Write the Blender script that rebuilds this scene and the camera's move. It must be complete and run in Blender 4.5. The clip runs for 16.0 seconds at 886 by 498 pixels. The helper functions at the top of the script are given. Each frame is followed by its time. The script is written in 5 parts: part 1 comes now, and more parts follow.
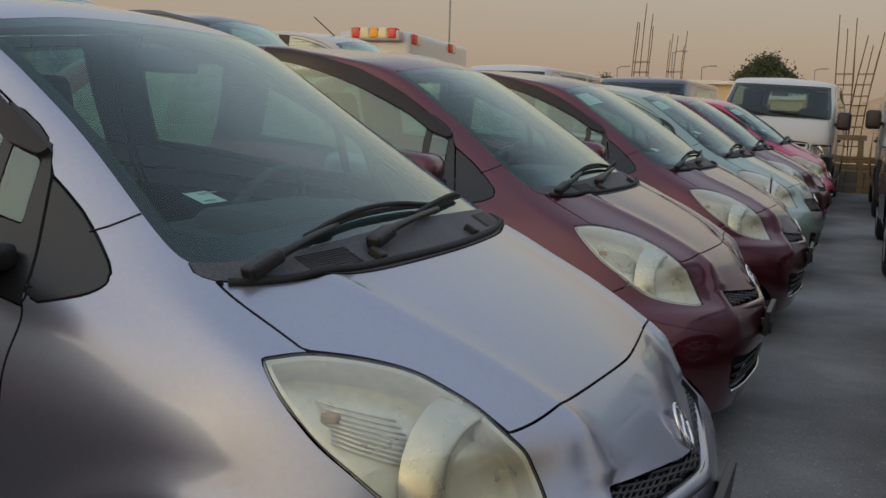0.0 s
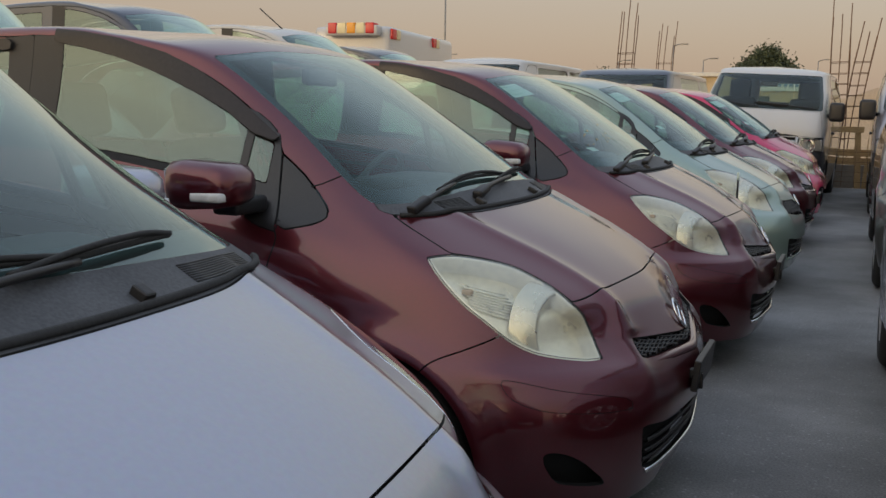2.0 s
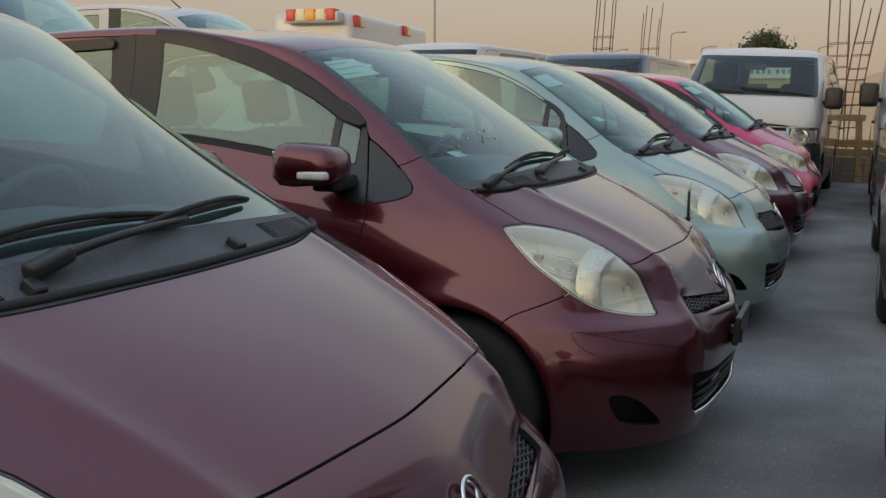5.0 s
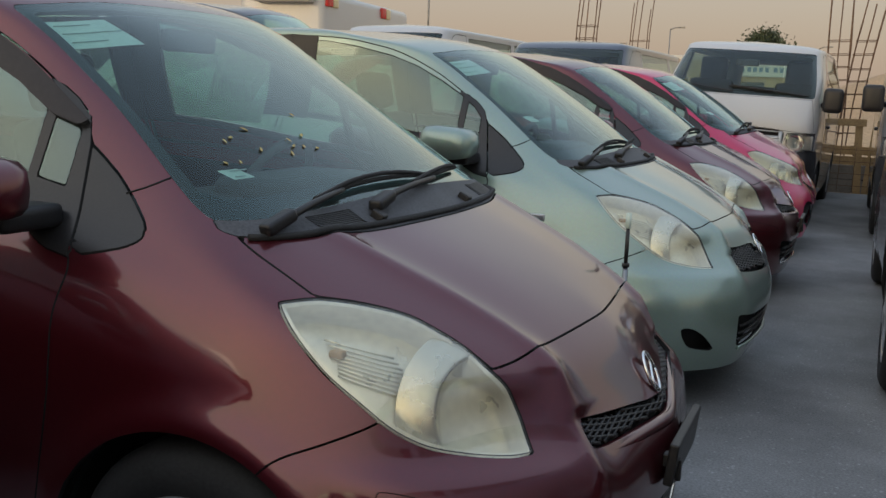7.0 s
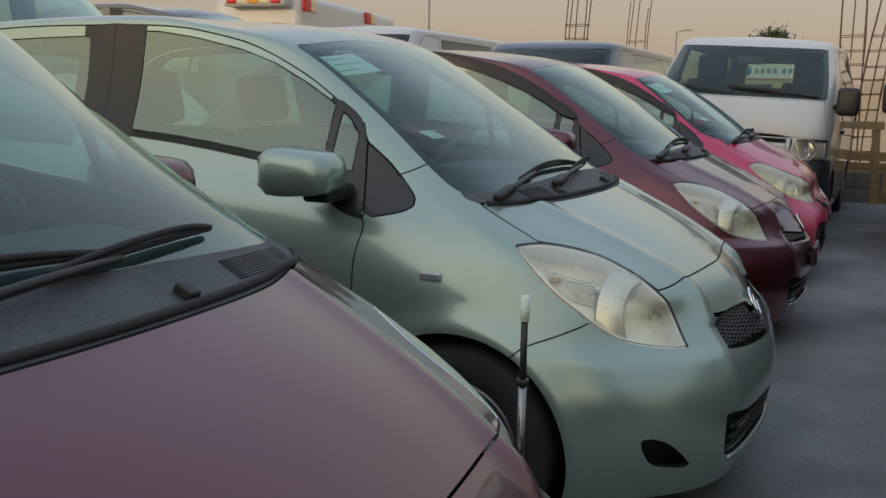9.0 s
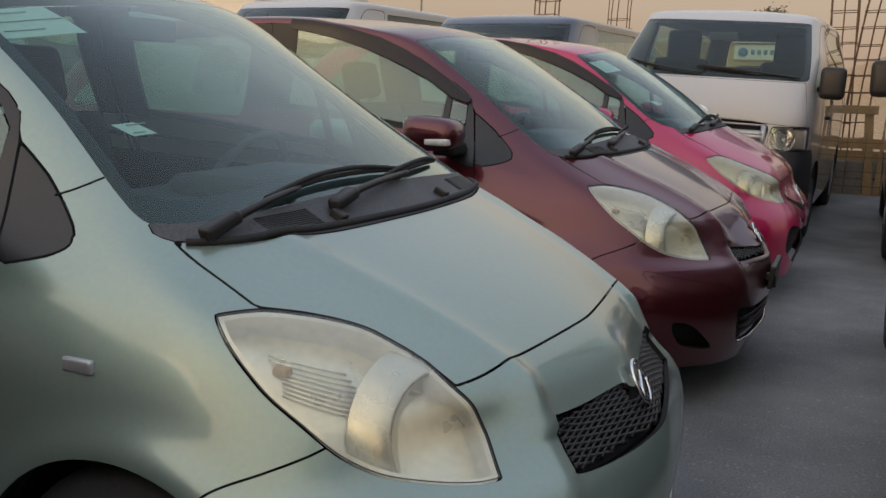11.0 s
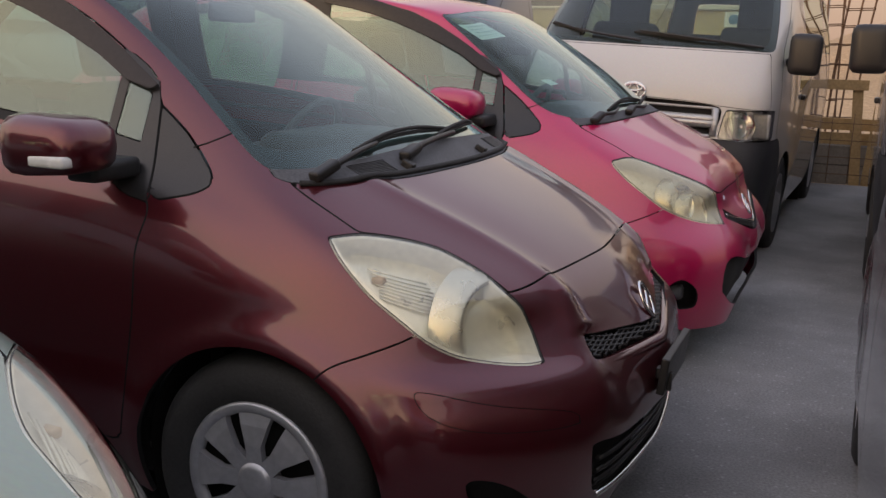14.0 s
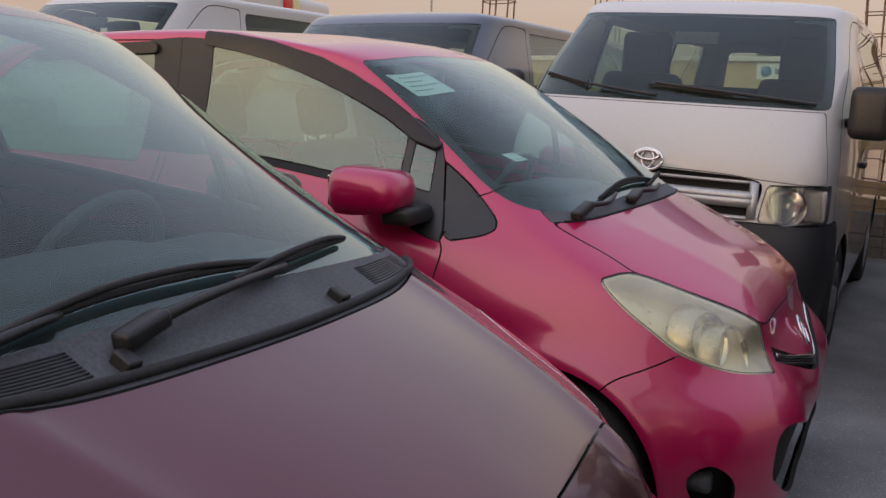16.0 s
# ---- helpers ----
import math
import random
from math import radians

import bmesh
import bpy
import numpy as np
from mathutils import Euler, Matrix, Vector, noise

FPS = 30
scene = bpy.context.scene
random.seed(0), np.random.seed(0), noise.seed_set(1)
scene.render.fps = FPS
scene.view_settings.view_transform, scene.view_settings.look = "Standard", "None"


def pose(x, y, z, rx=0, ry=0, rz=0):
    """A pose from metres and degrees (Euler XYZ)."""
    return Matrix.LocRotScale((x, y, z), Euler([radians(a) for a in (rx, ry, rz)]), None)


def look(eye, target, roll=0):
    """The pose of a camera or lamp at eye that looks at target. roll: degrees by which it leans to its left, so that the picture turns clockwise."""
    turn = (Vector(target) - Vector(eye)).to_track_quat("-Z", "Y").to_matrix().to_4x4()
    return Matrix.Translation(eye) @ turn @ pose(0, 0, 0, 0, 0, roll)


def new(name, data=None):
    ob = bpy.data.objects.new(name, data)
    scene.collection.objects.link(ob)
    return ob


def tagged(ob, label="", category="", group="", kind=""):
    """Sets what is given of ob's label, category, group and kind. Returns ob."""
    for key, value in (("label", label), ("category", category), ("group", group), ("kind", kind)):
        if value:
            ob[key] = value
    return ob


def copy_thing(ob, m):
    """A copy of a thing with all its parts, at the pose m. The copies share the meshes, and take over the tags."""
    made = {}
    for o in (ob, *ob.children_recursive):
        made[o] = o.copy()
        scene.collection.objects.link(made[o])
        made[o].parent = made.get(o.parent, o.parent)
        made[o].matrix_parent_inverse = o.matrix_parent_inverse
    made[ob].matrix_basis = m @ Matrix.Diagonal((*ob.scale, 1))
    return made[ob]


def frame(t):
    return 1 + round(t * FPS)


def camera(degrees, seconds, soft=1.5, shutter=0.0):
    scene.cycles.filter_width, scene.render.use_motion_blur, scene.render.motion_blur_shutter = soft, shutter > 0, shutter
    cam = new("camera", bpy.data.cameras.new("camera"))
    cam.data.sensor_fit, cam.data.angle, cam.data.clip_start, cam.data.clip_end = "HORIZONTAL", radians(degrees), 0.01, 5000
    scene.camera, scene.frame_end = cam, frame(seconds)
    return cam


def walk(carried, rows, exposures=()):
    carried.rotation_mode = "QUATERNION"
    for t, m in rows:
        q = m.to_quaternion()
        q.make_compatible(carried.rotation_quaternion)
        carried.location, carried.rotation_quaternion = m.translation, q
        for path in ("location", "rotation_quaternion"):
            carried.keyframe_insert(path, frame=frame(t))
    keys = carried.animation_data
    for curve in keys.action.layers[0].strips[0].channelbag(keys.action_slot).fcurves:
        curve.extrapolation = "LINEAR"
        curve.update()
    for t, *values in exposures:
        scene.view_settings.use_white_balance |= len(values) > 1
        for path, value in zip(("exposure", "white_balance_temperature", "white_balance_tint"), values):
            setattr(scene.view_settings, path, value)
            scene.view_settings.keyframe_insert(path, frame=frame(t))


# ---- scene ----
cam = camera(49.53, 16.0)
PATH = (
    # seconds, x, y, z, yaw, pitch, roll
    (0.0, 0.262, -2.050, 1.271, 22.98, -8.28, -1.84),
    (0.5, 0.282, -1.814, 1.277, 22.82, -8.18, -1.45),
    (1.0, 0.374, -1.556, 1.274, 23.03, -8.31, -1.77),
    (1.5, 0.409, -1.307, 1.267, 23.28, -8.44, -2.05),
    (2.0, 0.414, -1.016, 1.273, 23.25, -8.44, -0.95),
    (2.5, 0.457, -0.737, 1.261, 23.62, -8.19, -0.67),
    (3.0, 0.451, -0.453, 1.252, 23.51, -8.26, -0.76),
    (3.5, 0.406, -0.158, 1.263, 23.40, -8.42, -0.44),
    (4.0, 0.417, 0.154, 1.265, 23.29, -8.76, -0.76),
    (4.5, 0.438, 0.454, 1.254, 23.34, -8.73, -0.05),
    (7.0, 0.391, 2.085, 1.270, 23.25, -9.54, -2.12),
    (7.5, 0.384, 2.393, 1.284, 23.31, -9.50, -2.21),
    (8.0, 0.312, 2.701, 1.280, 23.34, -9.43, -1.77),
    (8.5, 0.285, 3.030, 1.273, 23.44, -9.34, -1.25),
    (9.0, 0.320, 3.384, 1.270, 23.76, -9.10, -1.16),
    (9.5, 0.337, 3.704, 1.258, 23.54, -9.18, -1.10),
    (10.0, 0.366, 4.004, 1.261, 24.02, -9.36, -1.33),
    (12.5, 0.482, 5.486, 1.272, 23.36, -11.55, -0.88),
    (13.0, 0.463, 5.789, 1.286, 23.30, -11.76, -0.73),
    (13.5, 0.493, 6.105, 1.283, 23.54, -11.95, -0.99),
    (14.0, 0.521, 6.404, 1.285, 23.76, -11.96, -1.37),
    (14.5, 0.483, 6.748, 1.286, 23.96, -11.44, -1.01),
    (15.0, 0.428, 7.108, 1.276, 24.37, -10.92, -1.41),
    (15.5, 0.404, 7.423, 1.284, 25.12, -9.18, -0.99),
    (16.0, 0.290, 7.773, 1.313, 25.58, -8.99, -1.35),
)
walk(cam, [(t, pose(x, y, z, 90 + p, r, w)) for t, x, y, z, w, p, r in PATH],
     [(0, -0.14, 6850, 10), (0.6, -0.12, 6850, 10), (1.5, 0.08, 6850, 11), (4, 0.16, 6650, 9), (8, 0.10, 6600, 9), (10, 0.05, 6800, 11), (12.5, 0.34, 7600, 22), (13.2, 0.40, 7700, 23),
      (14.5, 0.34, 7200, 24), (16, 0.30, 6900, 23)])

# ---- light: hazy dusk, a low warm sun behind haze, back over the -y side ----
SUN_UP, SUN_AZ = radians(7), radians(-112)
world = bpy.data.worlds.new("dusk_sky")
scene.world = world
world.use_nodes = True
wn, wl = world.node_tree.nodes, world.node_tree.links
wn.clear()
sky = wn.new("ShaderNodeTexSky")
sky.sky_type, sky.sun_disc = "NISHITA", False
sky.sun_elevation, sky.sun_rotation = SUN_UP, radians(90) - SUN_AZ
sky.air_density, sky.dust_density, sky.ozone_density = 1.0, 4.0, 1.5
tc = wn.new("ShaderNodeTexCoord")
sep = wn.new("ShaderNodeSeparateXYZ")
wl.new(tc.outputs["Generated"], sep.inputs[0])
ramp = wn.new("ShaderNodeValToRGB")
els = ramp.color_ramp.elements
els[0].position, els[0].color = 0.0, (0.43, 0.32, 0.245, 1)
els[1].position, els[1].color = 1.0, (0.52, 0.67, 0.92, 1)
for pos, col in ((0.10, (0.43, 0.345, 0.285, 1)), (0.22, (0.54, 0.48, 0.40, 1)), (0.38, (0.50, 0.54, 0.56, 1)), (0.65, (0.54, 0.64, 0.82, 1))):
    e = els.new(pos)
    e.color = col
wl.new(sep.outputs["Z"], ramp.inputs[0])
haze = wn.new("ShaderNodeBackground")
haze.inputs["Strength"].default_value = 0.9
wl.new(ramp.outputs[0], haze.inputs["Color"])
clear_sky = wn.new("ShaderNodeBackground")
clear_sky.inputs["Strength"].default_value = 0.05
wl.new(sky.outputs[0], clear_sky.inputs["Color"])
toward = wn.new("ShaderNodeVectorMath")
toward.operation = "DOT_PRODUCT"
toward.inputs[1].default_value = (math.cos(SUN_AZ) * math.cos(SUN_UP), math.sin(SUN_AZ) * math.cos(SUN_UP), math.sin(SUN_UP))
wl.new(tc.outputs["Generated"], toward.inputs[0])
near_sun = wn.new("ShaderNodeMapRange")
near_sun.interpolation_type = "SMOOTHSTEP"
near_sun.inputs["From Min"].default_value = 0.1
wl.new(toward.outputs["Value"], near_sun.inputs["Value"])
warm = wn.new("ShaderNodeBackground")
warm.inputs["Color"].default_value = (1.0, 0.84, 0.58, 1)
glow = wn.new("ShaderNodeMath")
glow.operation = "MULTIPLY"
glow.inputs[1].default_value = 0.62
wl.new(near_sun.outputs[0], glow.inputs[0])
wl.new(glow.outputs[0], warm.inputs["Strength"])
add_glow = wn.new("ShaderNodeAddShader")
wl.new(haze.outputs[0], add_glow.inputs[0])
wl.new(warm.outputs[0], add_glow.inputs[1])
add = wn.new("ShaderNodeAddShader")
wl.new(add_glow.outputs[0], add.inputs[0])
wl.new(clear_sky.outputs[0], add.inputs[1])
wo = wn.new("ShaderNodeOutputWorld")
wl.new(add.outputs[0], wo.inputs["Surface"])
sun = new("sun", bpy.data.lights.new("sun", "SUN"))
sun.data.energy, sun.data.angle, sun.data.color = 0.25, radians(30), (1.0, 0.84, 0.66)
sun.matrix_world = look((0, 0, 0), (-math.cos(SUN_AZ) * math.cos(SUN_UP), -math.sin(SUN_AZ) * math.cos(SUN_UP), -math.sin(SUN_UP)))


# ---- materials ----
def material(name, base, rough=0.5, metal=0.0, coat=0.0, **more):
    """Principled material with variation of colour at two scales and fine relief."""
    m = bpy.data.materials.new(name)
    m.use_nodes = True
    n, l = m.node_tree.nodes, m.node_tree.links
    b = n["Principled BSDF"]
    b.inputs["Base Color"].default_value = (*base, 1)
    b.inputs["Roughness"].default_value = rough
    b.inputs["Metallic"].default_value = metal
    b.inputs["Coat Weight"].default_value = coat
    b.inputs["Specular IOR Level"].default_value = more.get("spec", 0.5)
    b.inputs["Coat IOR"].default_value = more.get("coat_ior", 1.5)
    b.inputs["Coat Roughness"].default_value = more.get("coat_rough", 0.06)
    var, scale, grain = more.get("var", 0.0), more.get("scale", 3.0), more.get("grain", 60.0)
    if var:
        co = n.new("ShaderNodeTexCoord")
        big, fine = n.new("ShaderNodeTexNoise"), n.new("ShaderNodeTexNoise")
        big.inputs["Scale"].default_value, big.inputs["Detail"].default_value = scale, 5
        fine.inputs["Scale"].default_value, fine.inputs["Detail"].default_value = grain, 3
        l.new(co.outputs["Object"], big.inputs["Vector"])
        l.new(co.outputs["Object"], fine.inputs["Vector"])
        mix = n.new("ShaderNodeMath")
        mix.operation = "ADD"
        l.new(big.outputs[0], mix.inputs[0])
        l.new(fine.outputs[0], mix.inputs[1])
        mr = n.new("ShaderNodeMapRange")
        mr.inputs["From Min"].default_value, mr.inputs["From Max"].default_value = 0.6, 1.4
        l.new(mix.outputs[0], mr.inputs["Value"])
        mc = n.new("ShaderNodeMix")
        mc.data_type = "RGBA"
        dark, light = more.get("dark", tuple(c * (1 - var) for c in base)), more.get("light", tuple(min(1, c * (1 + var)) for c in base))
        mc.inputs[6].default_value, mc.inputs[7].default_value = (*dark, 1), (*light, 1)
        l.new(mr.outputs[0], mc.inputs[0])
        l.new(mc.outputs[2], b.inputs["Base Color"])
        rr = n.new("ShaderNodeMapRange")
        rr.inputs["To Min"].default_value, rr.inputs["To Max"].default_value = max(0.02, rough - 0.08), min(1, rough + 0.08)
        l.new(big.outputs[0], rr.inputs["Value"])
        l.new(rr.outputs[0], b.inputs["Roughness"])
        if more.get("bump", 0):
            bp = n.new("ShaderNodeBump")
            bp.inputs["Strength"].default_value, bp.inputs["Distance"].default_value = more["bump"], more.get("deep", 0.004)
            l.new(mix.outputs[0], bp.inputs["Height"])
            l.new(bp.outputs[0], b.inputs["Normal"])
    if "emit" in more:
        b.inputs["Emission Color"].default_value = (*more["emit"], 1)
        b.inputs["Emission Strength"].default_value = more.get("power", 1)
    return m


def paint(name, base, metal=0.65, rough=0.30, dust=(0.30, 0.29, 0.30), amount=0.025):
    """Metallic car paint under a clear coat, with a thin film of desert dust on faces that look up."""
    m = material(name, base, rough, metal, 1.0, coat_rough=0.04, coat_ior=1.52)
    n, l = m.node_tree.nodes, m.node_tree.links
    b = n["Principled BSDF"]
    geo = n.new("ShaderNodeNewGeometry")
    sp = n.new("ShaderNodeSeparateXYZ")
    l.new(geo.outputs["Normal"], sp.inputs[0])
    co = n.new("ShaderNodeTexCoord")
    nz, fl = n.new("ShaderNodeTexNoise"), n.new("ShaderNodeTexNoise")
    nz.inputs["Scale"].default_value, nz.inputs["Detail"].default_value = 2.5, 6
    fl.inputs["Scale"].default_value, fl.inputs["Detail"].default_value = 90, 2
    l.new(co.outputs["Object"], nz.inputs["Vector"])
    l.new(co.outputs["Object"], fl.inputs["Vector"])
    up = n.new("ShaderNodeMapRange")
    up.inputs["From Min"].default_value, up.inputs["From Max"].default_value = 0.1, 0.95
    l.new(sp.outputs["Z"], up.inputs["Value"])
    pw = n.new("ShaderNodeMath")
    pw.operation = "MULTIPLY"
    l.new(up.outputs[0], pw.inputs[0])
    l.new(nz.outputs[0], pw.inputs[1])
    am = n.new("ShaderNodeMath")
    am.operation = "MULTIPLY_ADD"
    am.inputs[1].default_value, am.inputs[2].default_value = amount * 2, amount * 0.15
    l.new(pw.outputs[0], am.inputs[0])
    mc = n.new("ShaderNodeMix")
    mc.data_type = "RGBA"
    mc.inputs[6].default_value, mc.inputs[7].default_value = (*base, 1), (*dust, 1)
    l.new(am.outputs[0], mc.inputs[0])
    flake = n.new("ShaderNodeMix")
    flake.data_type, flake.blend_type = "RGBA", "MULTIPLY"
    flake.inputs[0].default_value = 0.15
    l.new(mc.outputs[2], flake.inputs[6])
    l.new(fl.outputs["Color"], flake.inputs[7])
    l.new(flake.outputs[2], b.inputs["Base Color"])
    cr = n.new("ShaderNodeMapRange")
    cr.inputs["To Min"].default_value, cr.inputs["To Max"].default_value = 0.03, 0.03 + amount * 2.2
    l.new(pw.outputs[0], cr.inputs["Value"])
    l.new(cr.outputs[0], b.inputs["Coat Roughness"])
    return m


def glass(name, tint=(0.55, 0.68, 0.66), rough=0.02, dust=0.0, mirror=0.02, gain=2.0, sheen=None):
    """Thin window glass: clear-through with tint, mirror by Fresnel, a veil of dust."""
    m = bpy.data.materials.new(name)
    m.use_nodes = True
    n, l = m.node_tree.nodes, m.node_tree.links
    n.clear()
    out = n.new("ShaderNodeOutputMaterial")
    tr, gl, df = n.new("ShaderNodeBsdfTransparent"), n.new("ShaderNodeBsdfGlossy"), n.new("ShaderNodeBsdfDiffuse")
    tr.inputs[0].default_value = (*tint, 1)
    gl.inputs["Roughness"].default_value = rough
    gl.inputs[0].default_value = (*(sheen or [0.46 + 0.5 * c for c in tint]), 1)
    df.inputs[0].default_value = (0.45, 0.42, 0.36, 1)
    lw, fr = n.new("ShaderNodeLayerWeight"), n.new("ShaderNodeMath")
    lw.inputs["Blend"].default_value = 0.5
    fr.operation = "POWER"
    fr.inputs[1].default_value = 4.0
    l.new(lw.outputs["Facing"], fr.inputs[0])
    mirror += 0.043 * gain
    mul = n.new("ShaderNodeMath")
    mul.operation, mul.use_clamp = "MULTIPLY_ADD", True
    mul.inputs[1].default_value, mul.inputs[2].default_value = gain, mirror
    l.new(fr.outputs[0], mul.inputs[0])
    co, nz = n.new("ShaderNodeTexCoord"), n.new("ShaderNodeTexNoise")
    nz.inputs["Scale"].default_value, nz.inputs["Detail"].default_value = 4, 6
    l.new(co.outputs["Object"], nz.inputs["Vector"])
    dm = n.new("ShaderNodeMath")
    dm.operation = "MULTIPLY"
    dm.inputs[1].default_value = dust * 2
    l.new(nz.outputs[0], dm.inputs[0])
    m1, m2 = n.new("ShaderNodeMixShader"), n.new("ShaderNodeMixShader")
    l.new(dm.outputs[0], m1.inputs[0])
    l.new(tr.outputs[0], m1.inputs[1])
    l.new(df.outputs[0], m1.inputs[2])
    l.new(mul.outputs[0], m2.inputs[0])
    l.new(m1.outputs[0], m2.inputs[1])
    l.new(gl.outputs[0], m2.inputs[2])
    l.new(m2.outputs[0], out.inputs["Surface"])
    return m


M_MAROON = paint("maroon_paint", (0.108, 0.009, 0.016))
M_SILVER = paint("silver_blue_paint", (0.385, 0.39, 0.455), 0.7)
M_GREEN = paint("pale_green_paint", (0.28, 0.37, 0.32), 0.5)
M_PINK = paint("raspberry_paint", (0.50, 0.004, 0.078), 0.15)
M_WHITE = paint("white_paint", (0.50, 0.49, 0.47), 0.0, 0.4)
M_NAVY = paint("dark_blue_paint", (0.03, 0.035, 0.05), 0.4)
M_NAVYVAN = paint("navy_van_paint", (0.025, 0.03, 0.05), 0.3, amount=0.03)
M_GREY = paint("dark_grey_paint", (0.09, 0.09, 0.09), 0.4)
M_BLUEGREY = paint("blue_grey_paint", (0.08, 0.10, 0.14), 0.4)
M_BEIGE = paint("beige_paint", (0.42, 0.33, 0.22), 0.2)
M_BLACK = material("black_plastic", (0.017, 0.016, 0.016), 0.42, spec=0.4, var=0.3, scale=9, grain=240, bump=0.25, deep=0.001)
M_DUSTY = material("dusty_black_plastic", (0.070, 0.072, 0.078), 0.6, spec=0.4, var=0.45, scale=7, grain=160, bump=0.3, deep=0.001)
# near-black for the car's underside, and for shade painted into seams and openings
M_UNDER_SHADE = material("underbody_and_shade", (0.006, 0.006, 0.006), 0.8, var=0.3)
M_RUBBER = material("tyre_rubber", (0.02, 0.02, 0.02), 0.8, var=0.4, scale=12, grain=120, bump=0.3)
M_SEAT = material("dark_seat_cloth", (0.05, 0.053, 0.058), 0.9, var=0.3, scale=20, grain=300, bump=0.4)
M_DASH = material("dashboard_plastic", (0.05, 0.052, 0.055), 0.7, var=0.2, scale=30, grain=400, bump=0.3)
M_CHROME = material("chrome", (0.75, 0.75, 0.74), 0.12, 1.0, var=0.08, scale=15)
M_ALLOY = material("painted_hubcap", (0.42, 0.43, 0.45), 0.35, 0.6, var=0.15, scale=12)
M_GLASS = glass("window_glass", (0.50, 0.66, 0.58), dust=0.008, mirror=0.09, gain=1.9, sheen=(0.72, 0.86, 0.78))
M_PLAIN = glass("van_glass", (0.56, 0.68, 0.63), dust=0.012, mirror=-0.02, gain=1.3)
M_SCREEN = glass("windscreen_glass", (0.55, 0.74, 0.72), dust=0.022, mirror=-0.015, gain=1.35, sheen=(0.86, 0.97, 0.93))
M_LENS = glass("yellowed_lamp_lens", (0.92, 0.89, 0.72), 0.10, dust=0.2)
M_CLEAR = glass("clear_lamp_lens", (0.92, 0.92, 0.9), 0.03, dust=0.03)
M_REFL = material("lamp_reflector", (0.80, 0.80, 0.77), 0.05, 1.0)
M_SHROUD = material("lamp_shroud", (0.60, 0.59, 0.51), 0.27, 0.85, var=0.08, scale=14)
M_HOUSING = material("lamp_housing", (0.80, 0.79, 0.67), 0.3, 0.4, var=0.14, scale=10)
M_GASKET = material("lamp_gasket", (0.05, 0.05, 0.045), 0.5, var=0.2)
M_ASPHALT = material("dusty_asphalt", (0.19, 0.189, 0.186), 0.85, var=0.5, scale=0.9, grain=110, bump=0.5, deep=0.006)


def worn(m, patch, speckle, amount):
    """Adds wide stains and fine pale grit to a material's colour."""
    n, l = m.node_tree.nodes, m.node_tree.links
    b = n["Principled BSDF"]
    src = b.inputs["Base Color"].links[0].from_socket
    geo = n.new("ShaderNodeNewGeometry")
    wide, grit = n.new("ShaderNodeTexNoise"), n.new("ShaderNodeTexVoronoi")
    wide.inputs["Scale"].default_value, wide.inputs["Detail"].default_value, wide.inputs["Roughness"].default_value = patch, 8, 0.65
    grit.inputs["Scale"].default_value = speckle
    l.new(geo.outputs["Position"], wide.inputs["Vector"])
    l.new(geo.outputs["Position"], grit.inputs["Vector"])
    r1, r2 = n.new("ShaderNodeMapRange"), n.new("ShaderNodeMapRange")
    for r, lo, hi, a, c in ((r1, .36, .64, 1 - amount, 1 + amount * .6), (r2, .0, .22, 1.7, 1.0)):
        for key, val in (("From Min", lo), ("From Max", hi), ("To Min", a), ("To Max", c)):
            r.inputs[key].default_value = val
    l.new(wide.outputs[0], r1.inputs["Value"])
    l.new(grit.outputs["Distance"], r2.inputs["Value"])
    both, mix = n.new("ShaderNodeMath"), n.new("ShaderNodeVectorMath")
    both.operation, mix.operation = "MULTIPLY", "SCALE"
    l.new(r1.outputs[0], both.inputs[0])
    l.new(r2.outputs[0], both.inputs[1])
    l.new(src, mix.inputs[0])
    l.new(both.outputs[0], mix.inputs["Scale"])
    l.new(mix.outputs[0], b.inputs["Base Color"])


worn(M_ASPHALT, 0.9, 26, 0.22)
M_SAND = material("sand", (0.42, 0.29, 0.17), 0.95, var=0.3, scale=0.6, grain=20, bump=0.6, deep=0.05)

# ================= surface toolkit =================
def spline_through(points, n):
    """Natural cubic spline through equally spaced knots along axis 0, n steps per knot."""
    p = np.asarray(points, float)
    m = len(p)
    a = np.eye(m) * 4
    a[0, 0] = a[-1, -1] = 2
    for i in range(m - 1):
        a[i, i + 1] = a[i + 1, i] = 1
    flat = p.reshape(m, -1)
    rhs = np.zeros_like(flat)
    rhs[1:-1] = 3 * (flat[2:] - flat[:-2])
    rhs[0], rhs[-1] = 3 * (flat[1] - flat[0]), 3 * (flat[-1] - flat[-2])
    d = np.linalg.solve(a, rhs)
    t = np.linspace(0, m - 1, (m - 1) * n + 1)
    i = np.minimum(t.astype(int), m - 2)
    s = (t - i)[:, None]
    h = (2 * s**3 - 3 * s**2 + 1) * flat[i] + (s**3 - 2 * s**2 + s) * d[i] + (3 * s**2 - 2 * s**3) * flat[i + 1] + (s**3 - s**2) * d[i + 1]
    return h.reshape((len(t),) + p.shape[1:])


